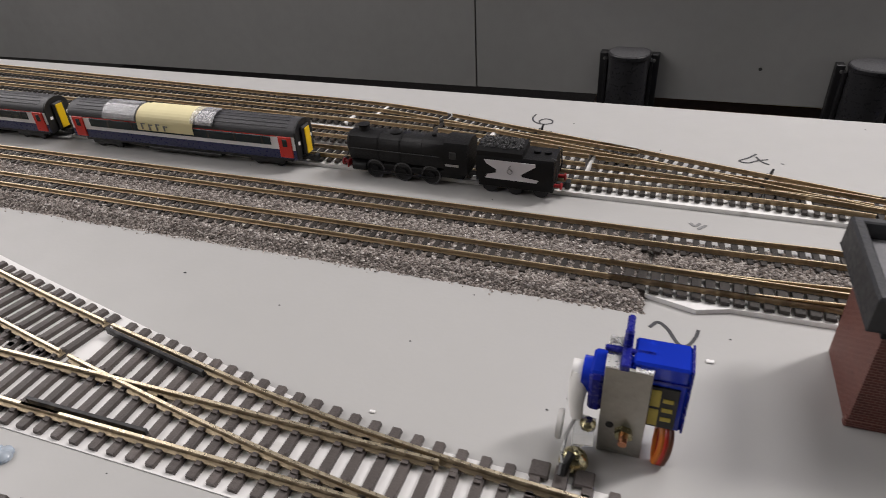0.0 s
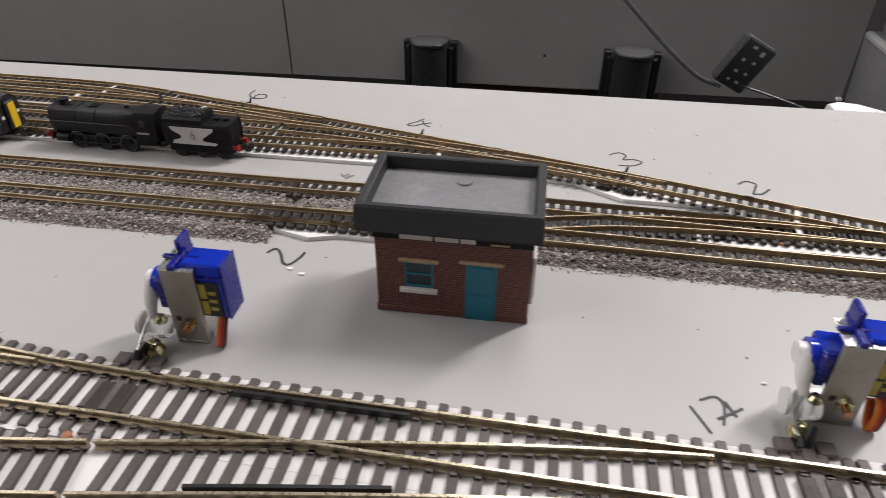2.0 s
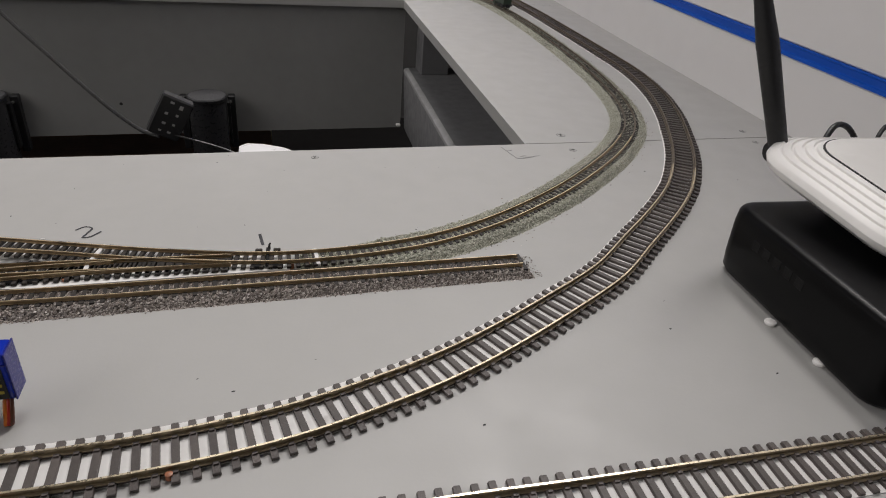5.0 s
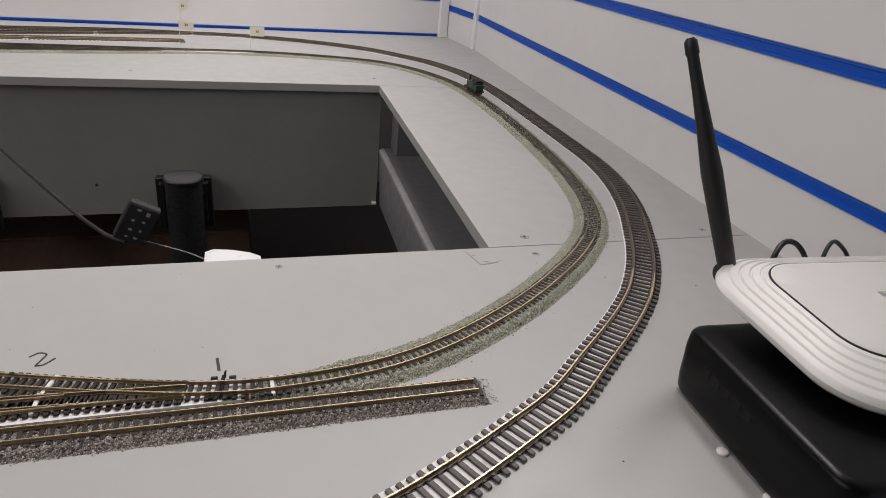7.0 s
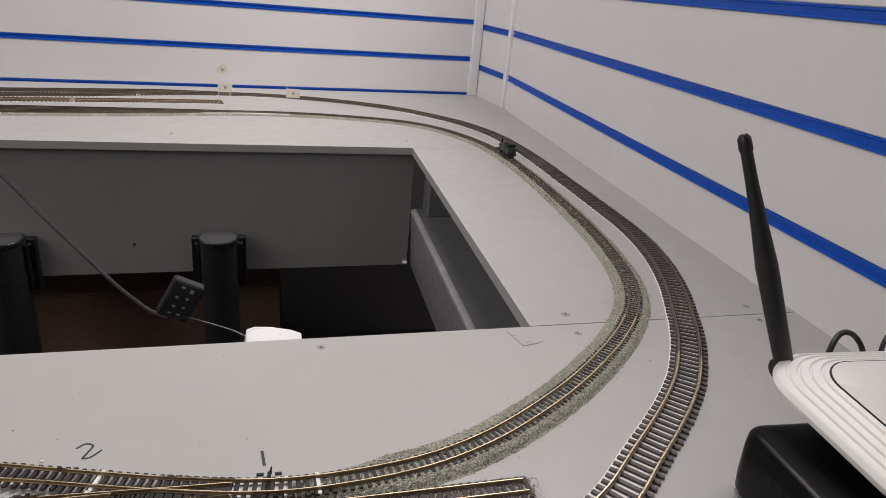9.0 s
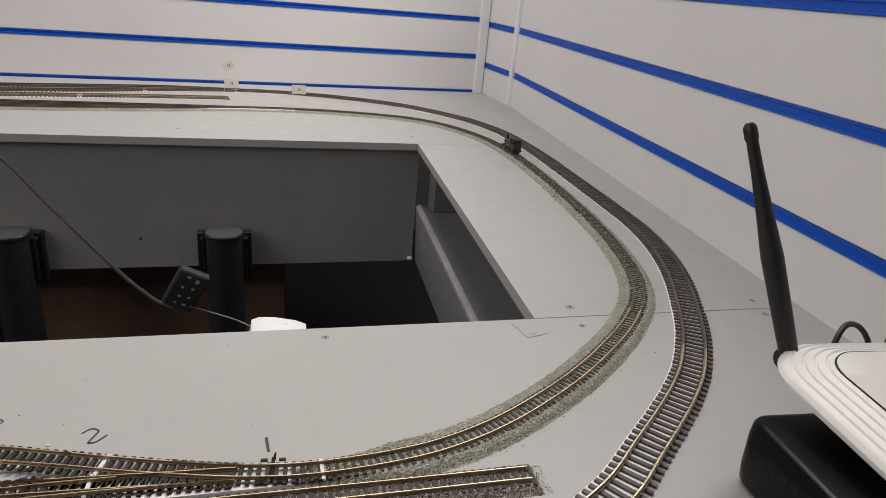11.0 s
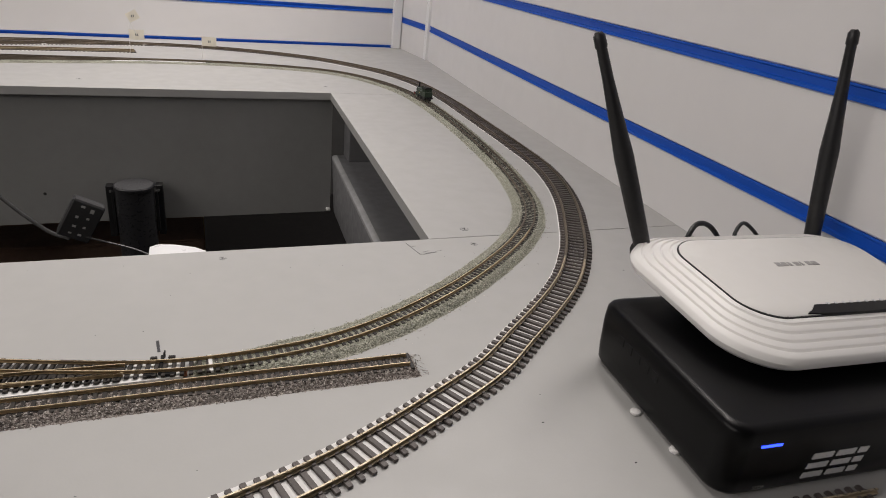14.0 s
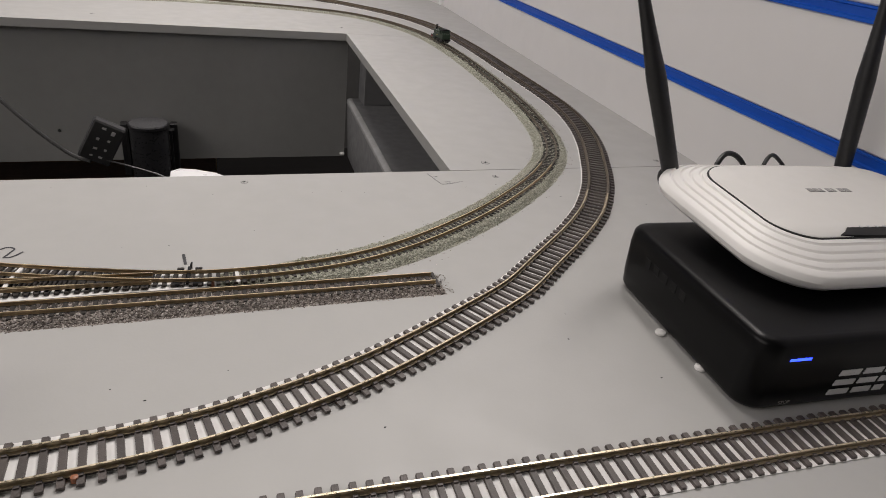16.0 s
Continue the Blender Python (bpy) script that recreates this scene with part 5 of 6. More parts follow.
# ---- inside the well ----
def leg(x, y):
    t = thing("table_leg", x, y, -0.82, 0, "black round table leg with grey cap and brackets", "table leg", "black table legs")
    h = 0.82 - 0.136
    part("tube", Shape(True).lathe(0, 0, [(0.0270, 0), (0.0268, 0.02), (0.0268, h - 0.006), (0.0282, h - 0.005), (0.0284, h - 0.001), (0.0276, h)], 28), LEG_BLACK, t)
    part("cap", Shape(True).lathe(0, 0, [(0.0268, h - 0.001), (0.0262, h + 0.0006), (0.002, h + 0.0008)], 28), LEG_CAP, t, "grey end cap")
    for s in (-1, 1):
        b = part("bracket", Shape().box(s * 0.034 - 0.005, s * 0.034 + 0.005, 0.006, 0.020, h - 0.085, h - 0.004, 0.001), BLACK, t, "black side bracket")
        part("bracket_screw", Shape(True).tube([(s * 0.0325, 0.006, h - 0.012), (s * 0.0325, 0.0035, h - 0.012)], 0.002, 10), STEEL, b)
        part("strap", Shape().box(s * 0.0295 - 0.002, s * 0.0295 + 0.002, -0.004, 0.010, h - 0.075, h - 0.010, 0.0005), BLACK, t)
    return t


lg = leg(-0.265, 0.5405)
copy_thing(lg, pose(-0.5515 * K, 0.5455 * K, -0.82 * K))
s = Shape().tube([(-0.386, far_edge(-0.386) + 0.0075, -0.157), (-0.386, far_edge(-0.386) + 0.0068, -0.157)], 0.0022, 12)
solid("drilled_hole", s, HOLE, "small dark hole drilled in the fascia", "hole")
s = Shape().box(0.026, 0.033, 0.566, 0.574, -0.2, -0.196, 0.0008)
solid("corner_clip", s, CARD, "small white clip at the fascia corner", "clip")
carton = thing("cardboard_box", -0.395, 0.85, -0.82, 0, "dark brown cardboard box on the floor", "box")
part("body", Shape().box(-0.225, 0.225, -0.15, 0.15, 0, 0.516, 0.003), BOXBOARD, carton)
for y0, y1 in ((-0.15, -0.003), (0.003, 0.15)):
    part("flap", Shape().box(-0.224, 0.224, y0, y1, 0.516, 0.520, 0.001), BOXBOARD, carton)
part("packing_tape", Shape().box(-0.2262, -0.2252, -0.024, 0.024, 0.40, 0.516).box(-0.2262, 0.2262, -0.024, 0.024, 0.5202, 0.5212).box(0.2252, 0.2262, -0.024, 0.024, 0.40, 0.516), NOTE, carton, "pale packing tape")
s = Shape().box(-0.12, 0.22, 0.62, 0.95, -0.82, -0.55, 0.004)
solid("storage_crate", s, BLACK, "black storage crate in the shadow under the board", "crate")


def adapter():
    a = thing("power_adapter", -0.2620, 0.0600, 0.0050, 0, "black power adapter hanging by its cable over the well", "power adapter")
    q = math.atan2(-0.029, -0.0155)
    u, w = Vector((math.cos(q), 0.05, math.sin(q))).normalized(), Vector((-math.sin(q), 0.10, math.cos(q))).normalized()
    n = u.cross(w).normalized()
    L, W, D = 0.0165, 0.0116, 0.0044

    def slab(l0, l1, w0, w1, d0, d1):
        sh = Shape()
        base = Shape().box(l0, l1, w0, w1, d0, d1, 0.0012 if (d1 - d0) > 0.004 else 0.0)
        sh.add([u * p + w * r + n * t for p, r, t in base.v], base.f)
        return sh

    side = 1 if n.y < 0 else -1
    part("case", slab(-L, L, -W, W, -D, D), BLACK, a, "black plastic case")
    f0, f1 = (D - 0.0001, D + 0.0002) if side > 0 else (-D - 0.0002, -D + 0.0001)
    for p, r, sp, sr in ((-0.011, 0.004, 0.003, 0.0022), (-0.0125, -0.003, 0.0016, 0.0024), (-0.004, 0.0035, 0.0016, 0.0016), (-0.003, -0.004, 0.0018, 0.0018),
                         (0.004, 0.0040, 0.0016, 0.0016), (0.005, -0.0030, 0.0016, 0.0022), (0.011, 0.003, 0.0015, 0.0022), (0.0115, -0.0035, 0.0013, 0.0018)):
        part("printed_bar", slab(p - sp * 0.55, p + sp * 0.55, r - sr * 0.6, r + sr * 0.6, f0, f1), PRINT_DIM, a, "pale printed approval mark")
    return a


adapter()
solid("power_cable", Shape(True).tube(spline3([(-0.640, 0.310, 0.420), (-0.455, 0.180, 0.140), (-0.382, 0.125, 0.071), (-0.342, 0.0985, 0.0365), (-0.310, 0.080, 0.0090), (-0.292, 0.0715, -0.0045), (-0.283, 0.067, -0.0092), (-0.272, 0.062, -0.0115)]), 0.0015, 8), CABLE_GREY, "grey power cable running down to the adapter", "cable")
solid("plug_lead", Shape(True).tube(spline3([(-0.262, 0.058, -0.0085), (-0.244, 0.053, -0.0125), (-0.225, 0.046, -0.0165), (-0.210, 0.036, -0.0195)]), 0.0007, 8), CABLE_GREY, "thin grey lead from the adapter", "cable")
s = Shape(True)
s.loft([[(-0.2200, y, -0.040), (-0.2140, y, -0.0085 - k), (-0.2080, y, -0.0065 - k), (-0.1960, y, -0.0075 - k), (-0.1820, y, -0.0105 - k), (-0.1740, y, -0.0140 - k), (-0.1720, y, -0.040)] for y, k in ((0.0002, 0.001), (0.004, 0.0), (0.030, 0.0), (0.034, 0.001))])
solid("white_plug_box", s, TRIM, "white plastic plug box fixed below the board edge", "plug box")


# ---- rolling stock ----
def wheelset(parent, x, y, z, r, gauge, name="wheel", mat=None):
    for s in (-1, 1):
        part(name, Shape(True).tube([(x, y + s * gauge / 2 - 0.0006, z), (x, y + s * gauge / 2 + 0.0006, z)], r, 16), mat or BLACK, parent)


def coupling(parent, x, s, z):
    part("coupling", Shape().box(min(x, x + s * 0.006), max(x, x + s * 0.006), -0.0012, 0.0012, z - 0.0008, z + 0.0008, 0.0002)
         .box(min(x + s * 0.004, x + s * 0.006), max(x + s * 0.004, x + s * 0.006), -0.0018, 0.0018, z - 0.0012, z + 0.0020, 0.0003), BLACK, parent, "black hook coupling")


def coach(x, y, rz, label, note):
    c = thing("model_coach", x, y, 0, rz, label, "railway coach", "model coaches")
    L, W = 0.0658, 0.0080

    def section(z0, z1, out=0.0):
        return [(-W - out, z0), (W + out, z0), (W + out, z1), (-W - out, z1)]

    def along(prof, a=-L, b=L):
        return Shape(True).loft([[(xx, p, q) for p, q in prof] for xx in (a, b)])

    part("underframe", Shape().box(-L + 0.004, L - 0.004, -W * 0.75, W * 0.75, 0.0035, 0.0062, 0.0004).box(-0.022, 0.022, -W * 0.8, W * 0.8, 0.0018, 0.0036, 0.0004), BLACK, c)
    part("body", along([(-W + 0.0004, 0.0058), (W - 0.0004, 0.0058), (W, 0.0066), (W, 0.0105), (-W, 0.0105), (-W, 0.0066)]), COACH_BLUE, c, "navy blue lower body")
    part("waist_band", along(section(0.0105, 0.0172)), COACH_WHITE, c, "white upper body")
    roof = [(-W, 0.0172), (W, 0.0172)] + [(W * math.cos(radians(a)), 0.0176 + 0.0056 * math.sin(radians(a))) for a in range(0, 181, 15)]
    rf = part("roof", along(roof), COACH_ROOF, c, "ribbed charcoal roof")
    for k in range(7):
        a = radians(38 + 17.3 * k)
        yy, zz = W * math.cos(a), 0.0176 + 0.0056 * math.sin(a)
        for p0, p1 in ((-L + 0.004, -0.030), (0.018, L - 0.004)):
            part("roof_rib", Shape().tube([(p0, yy, zz), (p1, yy, zz)], 0.00026, 6), COACH_ROOF, rf)
    for s in (-1, 1):
        y0, y1 = (-W - 0.0003, -W + 0.0002) if s < 0 else (W - 0.0002, W + 0.0003)
        part("window_band", Shape().box(-L + 0.0125, L - 0.0125, y0, y1, 0.0124, 0.0168, 0.0016), PANE, c, "dark glazed window band")
        for k in range(7):
            q = -L + 0.024 + k * 0.0150
            part("window_divider", Shape().box(q, q + 0.0009, y0 - 0.0001 if s < 0 else y1 - 0.0001, y0 + 0.0001 if s < 0 else y1 + 0.0001, 0.0126, 0.0166), BLACK, c)
        part("pinstripe", Shape().box(-L + 0.009, L - 0.009, y0, y1, 0.0170, 0.0172), COACH_RED, c)
        for e in (-1, 1):
            a, b = sorted((e * (L - 0.0015), e * (L - 0.0085)))
            d = part("door", Shape().box(a, b, y0 - 0.0002, y1 + 0.0002, 0.0066, 0.0172, 0.0003), COACH_RED, c, "red end door")
            part("door_window", Shape().box(a + 0.0022, b - 0.0022, y0 - 0.0004 if s < 0 else y1, y0 if s < 0 else y1 + 0.0004, 0.0122, 0.0160, 0.0005), PANE, d)
    for e in (-1, 1):
        a, b = sorted((e * L, e * (L + 0.0008)))
        part("end_wall", Shape().loft([[(xx, p * 0.97, q) for p, q in ([(-W, 0.0060), (W, 0.0060)] + roof[2:])] for xx in (a, b)]), BLACK, c, "black coach end")
        a, b = sorted((e * (L + 0.0007), e * (L + 0.0026)))
        g = part("gangway", Shape().box(a, b, -0.0034, 0.0034, 0.0062, 0.0205, 0.0007), BLACK, c, "black gangway frame")
        a, b = sorted((e * (L + 0.0025), e * (L + 0.0030)))
        part("gangway_door", Shape().box(a, b, -0.0022, 0.0022, 0.0068, 0.0196, 0.0002), YELLOW, g, "yellow gangway door")
        for s in (-1, 1):
            a, b = sorted((e * (L + 0.0007), e * (L + 0.0010)))
            part("end_marking", Shape().box(a, b, s * 0.0054 - 0.0008, s * 0.0054 + 0.0008, 0.0125, 0.0140), COACH_WHITE, c)
        bo = part("bogie", Shape().box(e * 0.048 - 0.0095, e * 0.048 + 0.0095, -0.0062, 0.0062, 0.0020, 0.0042, 0.0004), BLACK, c, "black bogie")
        for q in (-0.0058, 0.0058):
            wheelset(bo, e * 0.048 + q, 0, 0.0028, 0.0027, 0.0086)
        coupling(c, e * (L + 0.0008), e, 0.0042)
    if note:
        arc = [(-W - 0.0006, 0.0136), (-W - 0.0006, 0.0172)] + [((W + 0.0007) * math.cos(radians(a)), 0.0178 + 0.0062 * math.sin(radians(a))) for a in range(180, 70, -12)]

        def wrap(a, b, lift, sk, st):
            sh = Shape()
            sh.add([(a + sk * k / (len(arc) - 1), p - lift, q + lift) for k, (p, q) in enumerate(arc[st:])] + [(b + sk * k / (len(arc) - 1), p - lift, q + lift) for k, (p, q) in enumerate(arc[st:])]
                   + [(a, p * 0.98, q - 0.0002) for p, q in arc[st:]] + [(b, p * 0.98, q - 0.0002) for p, q in arc[st:]],
                   [(k, k + 1, n0 + k + 1, n0 + k) for n0 in (len(arc) - st,) for k in range(n0 - 1)] + [(2 * n0 + k, 3 * n0 + k, 3 * n0 + k + 1, 2 * n0 + k + 1) for n0 in (len(arc) - st,) for k in range(n0 - 1)])
            return sh

        part("paper_note", wrap(-0.0225, 0.0105, 0.0002, 0.004, 0), NOTE, c, "pale yellow note taped over the roof")
        part("tape", wrap(-0.0430, -0.0230, 0.0003, 0.0, 2), TAPE, c, "shiny clear tape")
        part("tape", wrap(0.0100, 0.0225, 0.0003, 0.0, 3), TAPE, c, "shiny clear tape")
        for k, hgt in enumerate((0.0032, 0.0028, 0.0033, 0.0026)):
            q = -0.0195 + 0.0044 * k
            part("handwriting_bar", Shape().box(q, q + 0.0007, -W - 0.0011, -W - 0.0007, 0.0142, 0.0142 + hgt).box(q, q + 0.0024, -W - 0.0011, -W - 0.0007, 0.0142 + hgt - 0.0005, 0.0142 + hgt), PENCIL, c)
    return c


coach(-0.7205, -0.1085, 0.4, "model coach in red, white and navy with a taped note", True)
coach(-0.8690, -0.1095, 0.4, "model coach in red, white and navy behind another", False)


def black_loco():
    t = thing("black_steam_locomotive", -0.5825, -0.1085, 0, -1.0, "matt black model steam locomotive with tender on the board", "model locomotive")
    W = 0.0073
    # engine: x from -0.047 (front) to 0.010 (cab)
    part("frame", Shape().box(-0.0455, 0.0085, -0.0050, 0.0050, 0.0040, 0.0072, 0.0004), BLACK_MATT, t)
    part("running_board", Shape().box(-0.0462, 0.0090, -0.0040, 0.0040, 0.0070, 0.0080, 0.0003), BLACK_MATT, t)
    prof = [(-0.0050, 0.0086), (-0.0062, 0.0120), (-0.0064, 0.0165), (-0.0052, 0.0196), (-0.0030, 0.0210), (0.0030, 0.0210), (0.0052, 0.0196), (0.0064, 0.0165), (0.0062, 0.0120), (0.0050, 0.0086)]
    part("boiler_casing", Shape(True).loft([[(x, p * k, 0.0075 + (q - 0.0075) * k2) for p, q in prof] for x, k, k2 in ((-0.0458, 0.94, 0.95), (-0.0452, 1, 1), (-0.010, 1, 1), (-0.0095, 1.04, 1.02), (0.0005, 1.04, 1.02))]), BLACK_MATT, t, "boxy boiler casing")
    for x in (-0.031, -0.0205, -0.0098):
        part("boiler_band", Shape(True).loft([[(x + d, p * 1.012, 0.0075 + (q - 0.0075) * 1.01) for p, q in prof] for d in (-0.0004, 0.0004)]), BLACK_MATT, t)
    part("chimney", Shape(True).lathe(-0.0395, 0, [(0.0030, 0.0205), (0.0026, 0.0218), (0.0024, 0.0230), (0.0028, 0.0236), (0.0018, 0.0237)], 16), BLACK_MATT, t)
    part("dome", Shape(True).lathe(-0.024, 0, [(0.0030, 0.0206), (0.0028, 0.0216), (0.0015, 0.0220)], 16), BLACK_MATT, t)
    part("safety_valve", Shape(True).lathe(-0.006, 0, [(0.0012, 0.0210), (0.0011, 0.0222), (0.0004, 0.0224)], 10), BLACK_MATT, t)
    part("smokebox_door", Shape(True).tube([(-0.0456, 0, 0.0150), (-0.0470, 0, 0.0150), (-0.0474, 0, 0.0150)], [0.0050, 0.0046, 0.0020], 20), BLACK_MATT, t)
    cab = part("cab", Shape(True).loft([[(x, p, q) for p, q in ((-W, 0.0076), (-W, 0.0178), (-0.0058, 0.0212), (0, 0.0224), (0.0058, 0.0212), (W, 0.0178), (W, 0.0076))] for x in (0.0003, 0.0112)]), BLACK_MATT, t, "black cab")
    for s in (-1, 1):
        part("cab_window", Shape().box(0.0030, 0.0062, s * W - 0.0003, s * W + 0.0003, 0.0145, 0.0178, 0.0004), HOLE, cab)
        part("cab_number_bar", Shape().box(0.0012, 0.0072, s * (W + 0.0001) - 0.0001, s * (W + 0.0001) + 0.0002, 0.0110, 0.0120), PRINT_DIM, cab, "tiny pale number bar")
        part("handrail", Shape(True).tube([(-0.044, s * 0.0067, 0.0145), (-0.002, s * 0.0067, 0.0145)], 0.00022, 6), BLACK, t)
        for x in (-0.0335, -0.0200, -0.0065):
            w = part("driving_wheel", Shape(True).tube([(x, s * 0.0043 - 0.0006, 0.0046), (x, s * 0.0043 + 0.0006, 0.0046)], 0.0046, 22), BLACK, t, "black driving wheel")
            part("wheel_boss", Shape(True).tube([(x, s * 0.0050, 0.0046), (x, s * 0.0056, 0.0046)], 0.0018, 12), BLACK_MATT, w)
            ring = [(x + 0.0042 * math.cos(k * 0.2618), s * 0.0051, 0.0046 + 0.0042 * math.sin(k * 0.2618)) for k in range(25)]
            part("tyre", Shape(True).tube(ring, 0.00035, 6), LEG_CAP, w, "dull grey wheel tyre")
        part("coupling_rod", Shape().box(-0.0350, -0.0050, s * 0.0058 - 0.0003, s * 0.0058 + 0.0003, 0.0030, 0.0040, 0.0002), BLACK_MATT, t, "black coupling rod")
        part("cylinder", Shape(True).tube([(-0.0440, s * 0.0056, 0.0055), (-0.0375, s * 0.0056, 0.0055)], 0.0020, 14), BLACK_MATT, t)
        part("buffer", Shape(True).tube([(-0.0462, s * 0.0046, 0.0062), (-0.0490, s * 0.0046, 0.0062), (-0.0491, s * 0.0046, 0.0062), (-0.0498, s * 0.0046, 0.0062)], [0.0008, 0.0008, 0.0016, 0.0016], 12), BUFFER_RED, t, "dark red buffer")
    part("buffer_beam", Shape().box(-0.0468, -0.0460, -W, W, 0.0045, 0.0078, 0.0003), BUFFER_RED, t, "dark red buffer beam")
    coupling(t, -0.0465, -1, 0.0040)
    # tender: x from 0.0145 to 0.0485
    part("drawbar", Shape().box(0.0085, 0.0170, -0.0012, 0.0012, 0.0050, 0.0060), BLACK, t)
    tb = part("tender_body", Shape(True).loft([[(x, p, q) for p, q in ((-W, 0.0072), (-W, 0.0165), (-0.0064, 0.0180), (0.0064, 0.0180), (W, 0.0165), (W, 0.0072))] for x in (0.0150, 0.0480)]), BLACK_MATT, t, "matt black tender")
    part("tender_frame", Shape().box(0.0155, 0.0478, -0.0056, 0.0056, 0.0030, 0.0074, 0.0004), BLACK_MATT, tb)
    part("coal_bunker", Shape(True).loft([[(x, p, q) for p, q in ((-0.0066, 0.0172), (-0.0066, 0.0198), (-0.0050, 0.0212), (0.0050, 0.0212), (0.0066, 0.0198), (0.0066, 0.0172))] for x in (0.0152, 0.0350)]), BLACK_MATT, tb)
    heap = Shape()
    for _ in range(240):
        x, y = random.uniform(0.0162, 0.0340), random.uniform(-0.0050, 0.0050)
        r = random.uniform(0.0004, 0.0009)
        z = 0.0213 + 0.0010 * (1 - (y / 0.005) ** 2)
        heap.add([(x + r, y, z), (x, y + r, z), (x - r, y, z), (x, y - r, z), (x, y, z + r), (x, y, z - r)], [(0, 1, 4), (1, 2, 4), (2, 3, 4), (3, 0, 4), (1, 0, 5), (2, 1, 5), (3, 2, 5), (0, 3, 5)])
    tagged(part("coal", heap, COAL, tb, "heaped black coal", recalc=False), kind="stuff")
    for a in (0.0395, 0.0440):
        part("water_filler", Shape(True).lathe(a, 0.001, [(0.0016, 0.0178), (0.0016, 0.0190), (0.0004, 0.0191)], 12), BLACK_MATT, tb)
    for s in (-1, 1):
        patch = [(0.0190, 0.0080), (0.0200, 0.0098), (0.0238, 0.0108), (0.0240, 0.0124), (0.0196, 0.0148), (0.0186, 0.0165), (0.0405, 0.0165), (0.0405, 0.0152), (0.0345, 0.0110), (0.0350, 0.0100), (0.0420, 0.0092), (0.0412, 0.0080)]
        y0, y1 = s * W, s * (W + 0.0003)
        n = len(patch)
        sh = Shape().add([(x, y0, z) for x, z in patch] + [(x, y1, z) for x, z in patch], [tuple(range(n, 2 * n))] + [(i, (i + 1) % n, n + (i + 1) % n, n + i) for i in range(n)])
        pp = part("paper_patch", sh, PAPER, tb, "torn white paper patch")
        part("handwritten_six", Shape().tube([(0.0298 + 0.0011 * math.cos(q), s * (W + 0.0004), 0.0120 + 0.0011 * math.sin(q)) for q in [k * 0.7 for k in range(10)]] + [(0.0292, s * (W + 0.0004), 0.0138), (0.0302, s * (W + 0.0004), 0.0147)], 0.0002, 6), PENCIL, pp)
        for x in (0.0205, 0.0315, 0.0425):
            part("tender_wheel", Shape(True).tube([(x, s * 0.0043 - 0.0006, 0.0034), (x, s * 0.0043 + 0.0006, 0.0034)], 0.0034, 18), BLACK, tb)
        part("buffer", Shape(True).tube([(0.0480, s * 0.0046, 0.0064), (0.0505, s * 0.0046, 0.0064), (0.0506, s * 0.0046, 0.0064), (0.0513, s * 0.0046, 0.0064)], [0.0008, 0.0008, 0.0016, 0.0016], 12), BUFFER_RED, tb, "dark red buffer")
        part("end_handrail", Shape(True).tube([(0.0484, s * 0.0058, 0.0085), (0.0490, s * 0.0058, 0.0120), (0.0486, s * 0.0058, 0.0186), (0.0470, s * 0.0058, 0.0190)], 0.00035, 6), BLACK, tb)
    coupling(t, 0.0480, 1, 0.0050)
    return t


black_loco()


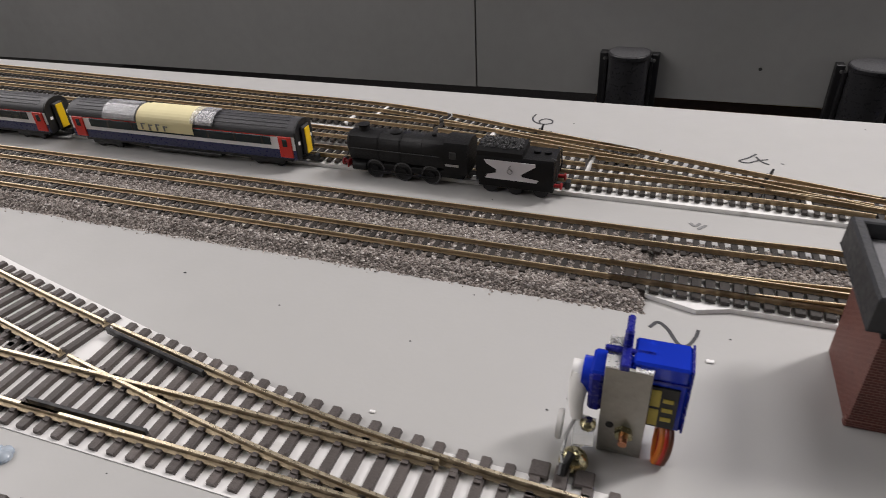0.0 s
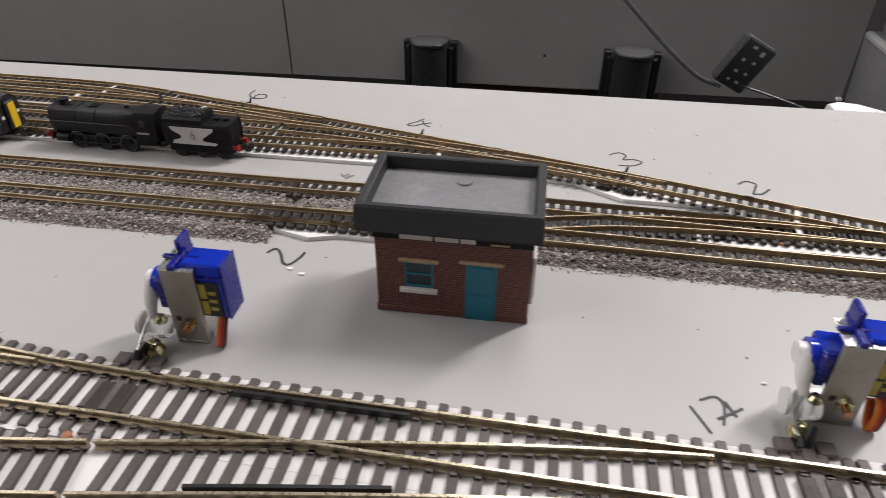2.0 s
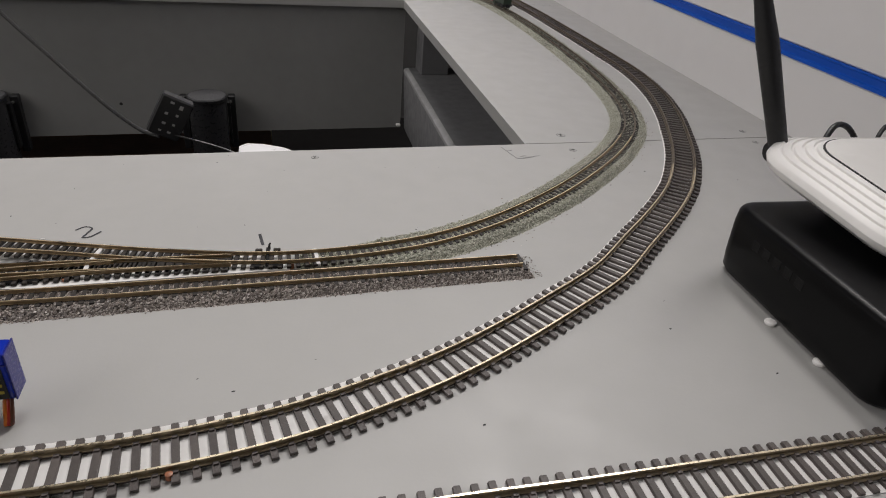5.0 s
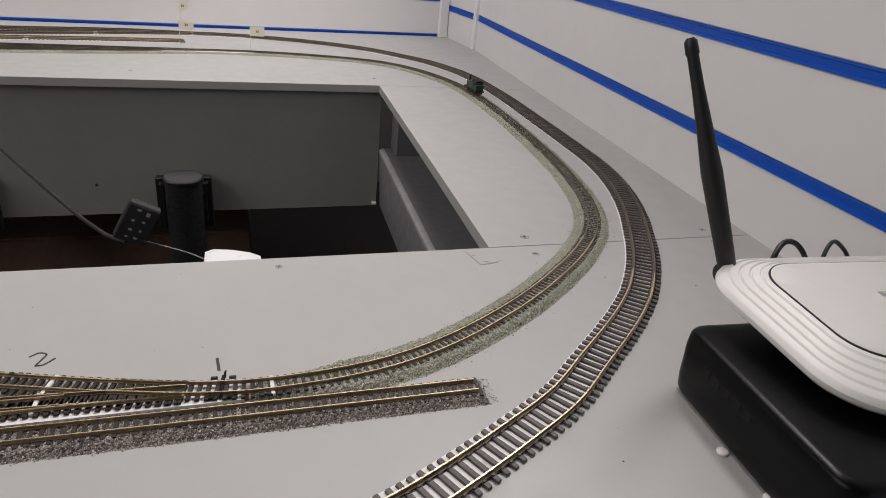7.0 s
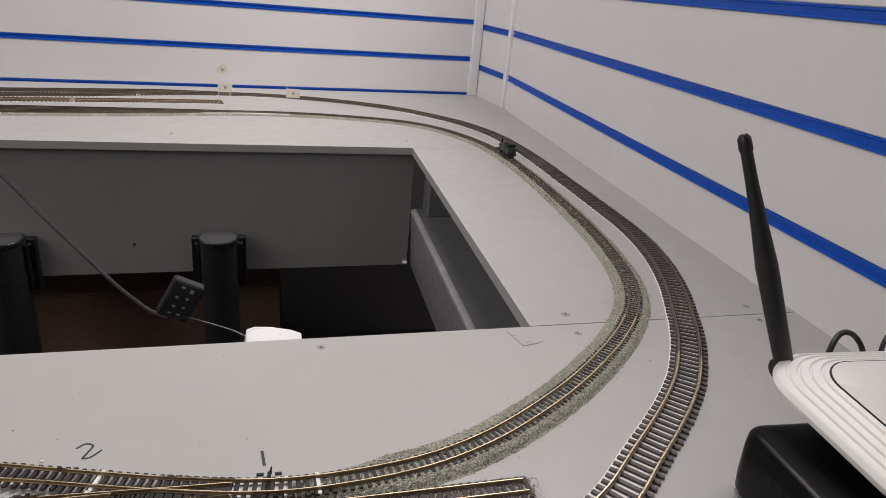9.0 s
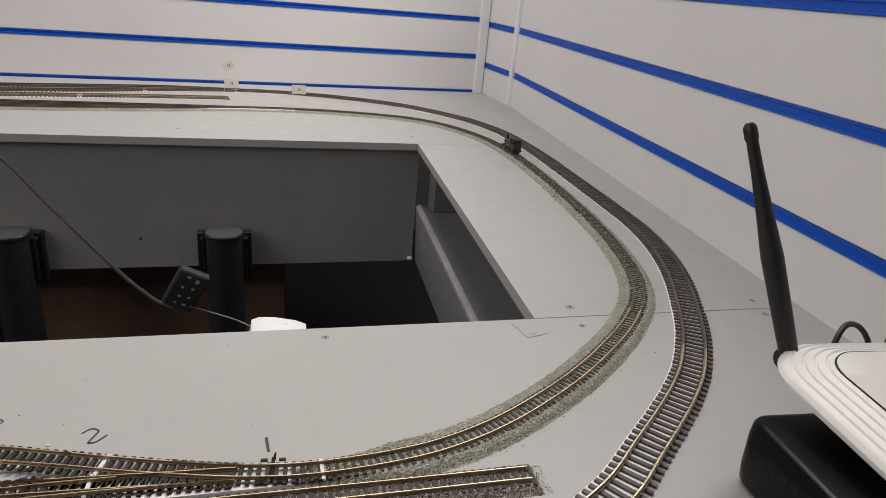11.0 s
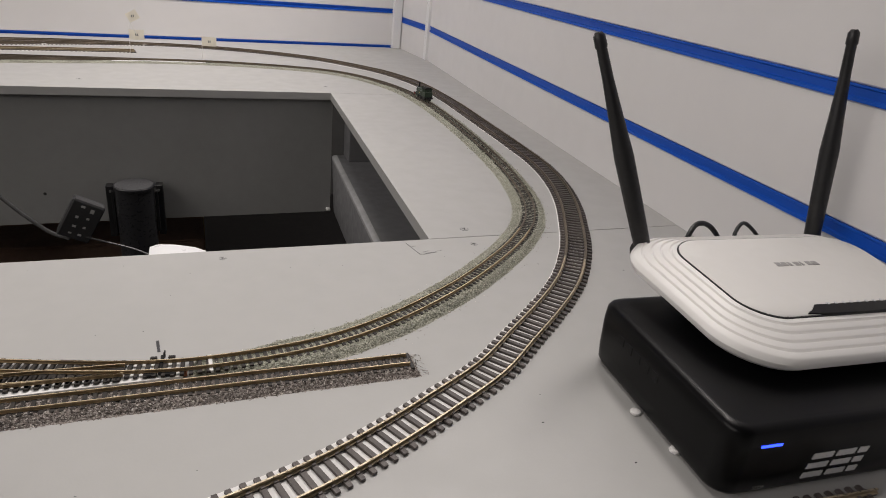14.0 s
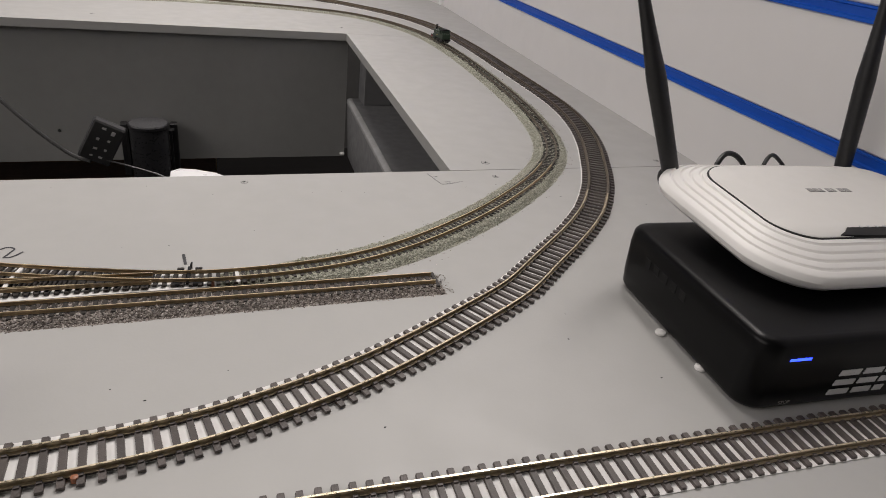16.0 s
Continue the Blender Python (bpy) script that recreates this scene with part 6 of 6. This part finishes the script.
def tank_engine(x, y, z, rz):
    t = thing("green_tank_engine", x, y, z, rz, "small dark green model tank engine on the curved track", "model locomotive")
    W = 0.0066
    part("frame", Shape().box(-0.0195, 0.0195, -0.0048, 0.0048, 0.0032, 0.0062, 0.0003), BLACK_MATT, t)
    part("running_board", Shape().box(-0.0205, 0.0205, -W, W, 0.0060, 0.0068, 0.0002), BLACK_MATT, t)
    for s in (-1, 1):
        tk = part("side_tank", Shape(True).box(-0.0075, 0.0078, min(s * 0.0034, s * W), max(s * 0.0034, s * W), 0.0068, 0.0136, 0.0004), LOCO_GREEN, t, "green side tank")
        part("tank_filler", Shape(True).lathe(0.0030, s * 0.0050, [(0.0008, 0.0134), (0.0008, 0.0144), (0.0003, 0.0146)], 10), BLACK, tk)
        part("crest_bar", Shape().box(-0.0012, 0.0012, s * (W + 0.0001) - 0.0001, s * (W + 0.0001) + 0.0001, 0.0096, 0.0108), LABEL_GOLD, tk)
        for x0 in (-0.0115, 0.0, 0.0115):
            part("wheel", Shape(True).tube([(x0, s * 0.0043 - 0.0005, 0.0036), (x0, s * 0.0043 + 0.0005, 0.0036)], 0.0036, 18), BLACK, t)
        part("splasher", Shape(True).tube([(0.0115, s * 0.0042, 0.0066), (0.0115, s * 0.0064, 0.0066)], 0.0040, 18), LOCO_GREEN, t)
        for e in (-1, 1):
            part("buffer", Shape(True).tube([(e * 0.0205, s * 0.0045, 0.0058), (e * 0.0232, s * 0.0045, 0.0058), (e * 0.0233, s * 0.0045, 0.0058), (e * 0.0239, s * 0.0045, 0.0058)], [0.0008, 0.0008, 0.0014, 0.0014], 10), BLACK, t)
        part("rail_column", Shape(True).tube([(0.006, s * 0.0044, 0.0160), (0.0165, s * 0.0040, 0.0160)], 0.00022, 6), STEEL, t)
    for e in (-1, 1):
        part("buffer_beam", Shape().box(e * 0.0205 - 0.0004, e * 0.0205 + 0.0004, -W, W, 0.0042, 0.0070, 0.0002), BUFFER_RED if e > 0 else BLACK_MATT, t, "buffer beam")
        coupling(t, e * 0.0205, e, 0.0040)
    part("boiler", Shape(True).tube([(-0.0080, 0, 0.0122), (0.0150, 0, 0.0122), (0.0151, 0, 0.0122), (0.0182, 0, 0.0122), (0.0188, 0, 0.0122)], [0.0040, 0.0040, 0.0043, 0.0043, 0.0034], 22), LOCO_GREEN, t, "dark green boiler")
    part("smokebox_saddle", Shape().box(0.0150, 0.0185, -0.0036, 0.0036, 0.0068, 0.0110, 0.0003), BLACK_MATT, t)
    part("chimney", Shape(True).lathe(0.0166, 0, [(0.0022, 0.0160), (0.0014, 0.0172), (0.0013, 0.0215), (0.0019, 0.0222), (0.0018, 0.0228), (0.0010, 0.0228)], 16), BLACK_MATT, t)
    part("dome", Shape(True).lathe(0.0045, 0, [(0.0022, 0.0158), (0.0020, 0.0180), (0.0016, 0.0192), (0.0006, 0.0197)], 16), LOCO_GREEN, t)
    part("whistle_pipes", Shape(True).tube([(-0.0030, 0.0012, 0.0160), (-0.0030, 0.0012, 0.0200), (0.0010, 0.0012, 0.0205)], 0.0004, 6).tube([(-0.0045, -0.0012, 0.0160), (-0.0045, -0.0012, 0.0196)], 0.0006, 6), BLACK, t)
    cb = part("cab", Shape().box(-0.0170, -0.0076, -W, -W + 0.0007, 0.0068, 0.0135).box(-0.0170, -0.0076, W - 0.0007, W, 0.0068, 0.0135)
              .box(-0.0083, -0.0076, -W, W, 0.0068, 0.0185).box(-0.0170, -0.0163, -W, W, 0.0068, 0.0185)
              .box(-0.0105, -0.0076, -W, -W + 0.0006, 0.0135, 0.0188).box(-0.0170, -0.0140, -W, -W + 0.0006, 0.0135, 0.0188)
              .box(-0.0105, -0.0076, W - 0.0006, W, 0.0135, 0.0188).box(-0.0170, -0.0140, W - 0.0006, W, 0.0135, 0.0188), LOCO_GREEN, t, "dark green cab")
    part("cab_roof", Shape(True).loft([[(xx, p, q) for p, q in ((-0.0072, 0.0186), (-0.0050, 0.0203), (0, 0.0210), (0.0050, 0.0203), (0.0072, 0.0186))] for xx in (-0.0182, -0.0068)]), BLACK_MATT, cb, "black arched cab roof")
    part("bunker", Shape(True).box(-0.0202, -0.0168, -W, W, 0.0068, 0.0148, 0.0004), LOCO_GREEN, t, "green coal bunker")
    return t


tank_engine(0.1650, 0.5150, NN["z0"] + NN["tall"] + NN["rail"] - 0.0003, 96)


# ---- small card flags by the far points ----
def card_flag(x, y, h, cards, label):
    t = thing("card_flag", x, y, 0, 4, label, "marker flag", "card marker flags")
    part("stem", Shape(True).tube([(0, 0, 0), (0, 0, h)], 0.0004, 6), NYLON, t)
    for cx, cz, w, hh, tilt in cards:
        c, s = math.cos(radians(tilt)), math.sin(radians(tilt))
        base = Shape().box(-w / 2, w / 2, -0.0003, 0.0003, -hh / 2, hh / 2)
        cd = part("card", Shape().add([(cx + p * c - r * s, q, cz + p * s + r * c) for p, q, r in base.v], base.f), CARD_TAG, t, "cream numbered card")
        part("number_bar", Shape().box(cx - 0.0022, cx - 0.0006, -0.0006, -0.0003, cz - 0.002, cz + 0.002).box(cx + 0.0006, cx + 0.0022, -0.0006, -0.0003, cz - 0.002, cz + 0.002), PENCIL, cd)
    if len(cards) > 1:
        part("second_stem", Shape(True).tube([(0.012, 0, 0.040), (0.004, 0, 0.058)], 0.0006, 6), NYLON, t)
    return t


card_flag(-0.272, 0.812, 0.056, ((0.012, 0.0395, 0.0235, 0.0165, 0), (0.008, 0.0700, 0.0185, 0.0155, 28)), "two cream number cards on a thin stem")
card_flag(-0.155, 0.820, 0.046, ((0.0125, 0.0330, 0.0245, 0.0160, -2),), "cream number card on a thin stem")

# glue left on the board
for x, y, r in ((-0.3130, -0.2850, 0.0065), (-0.6500, -0.2865, 0.0055)):
    t = Shape(True)
    for k in range(5):
        a = 1.3 * k
        px, py = r * 0.55 * math.cos(a) * (1.3 if k % 2 else 0.6), r * 0.22 * math.sin(a)
        t.lathe(px, py, [(r * 0.42, 0.0001), (r * 0.40, 0.0010), (r * 0.24, 0.0018), (r * 0.05, 0.0021)], 12)
    o = solid("glue_blob", t, GLUE, "bluish smear of clear glue by the track", "glue", "glue smears")
    o.matrix_basis = pose(x * K, y * K, 0)
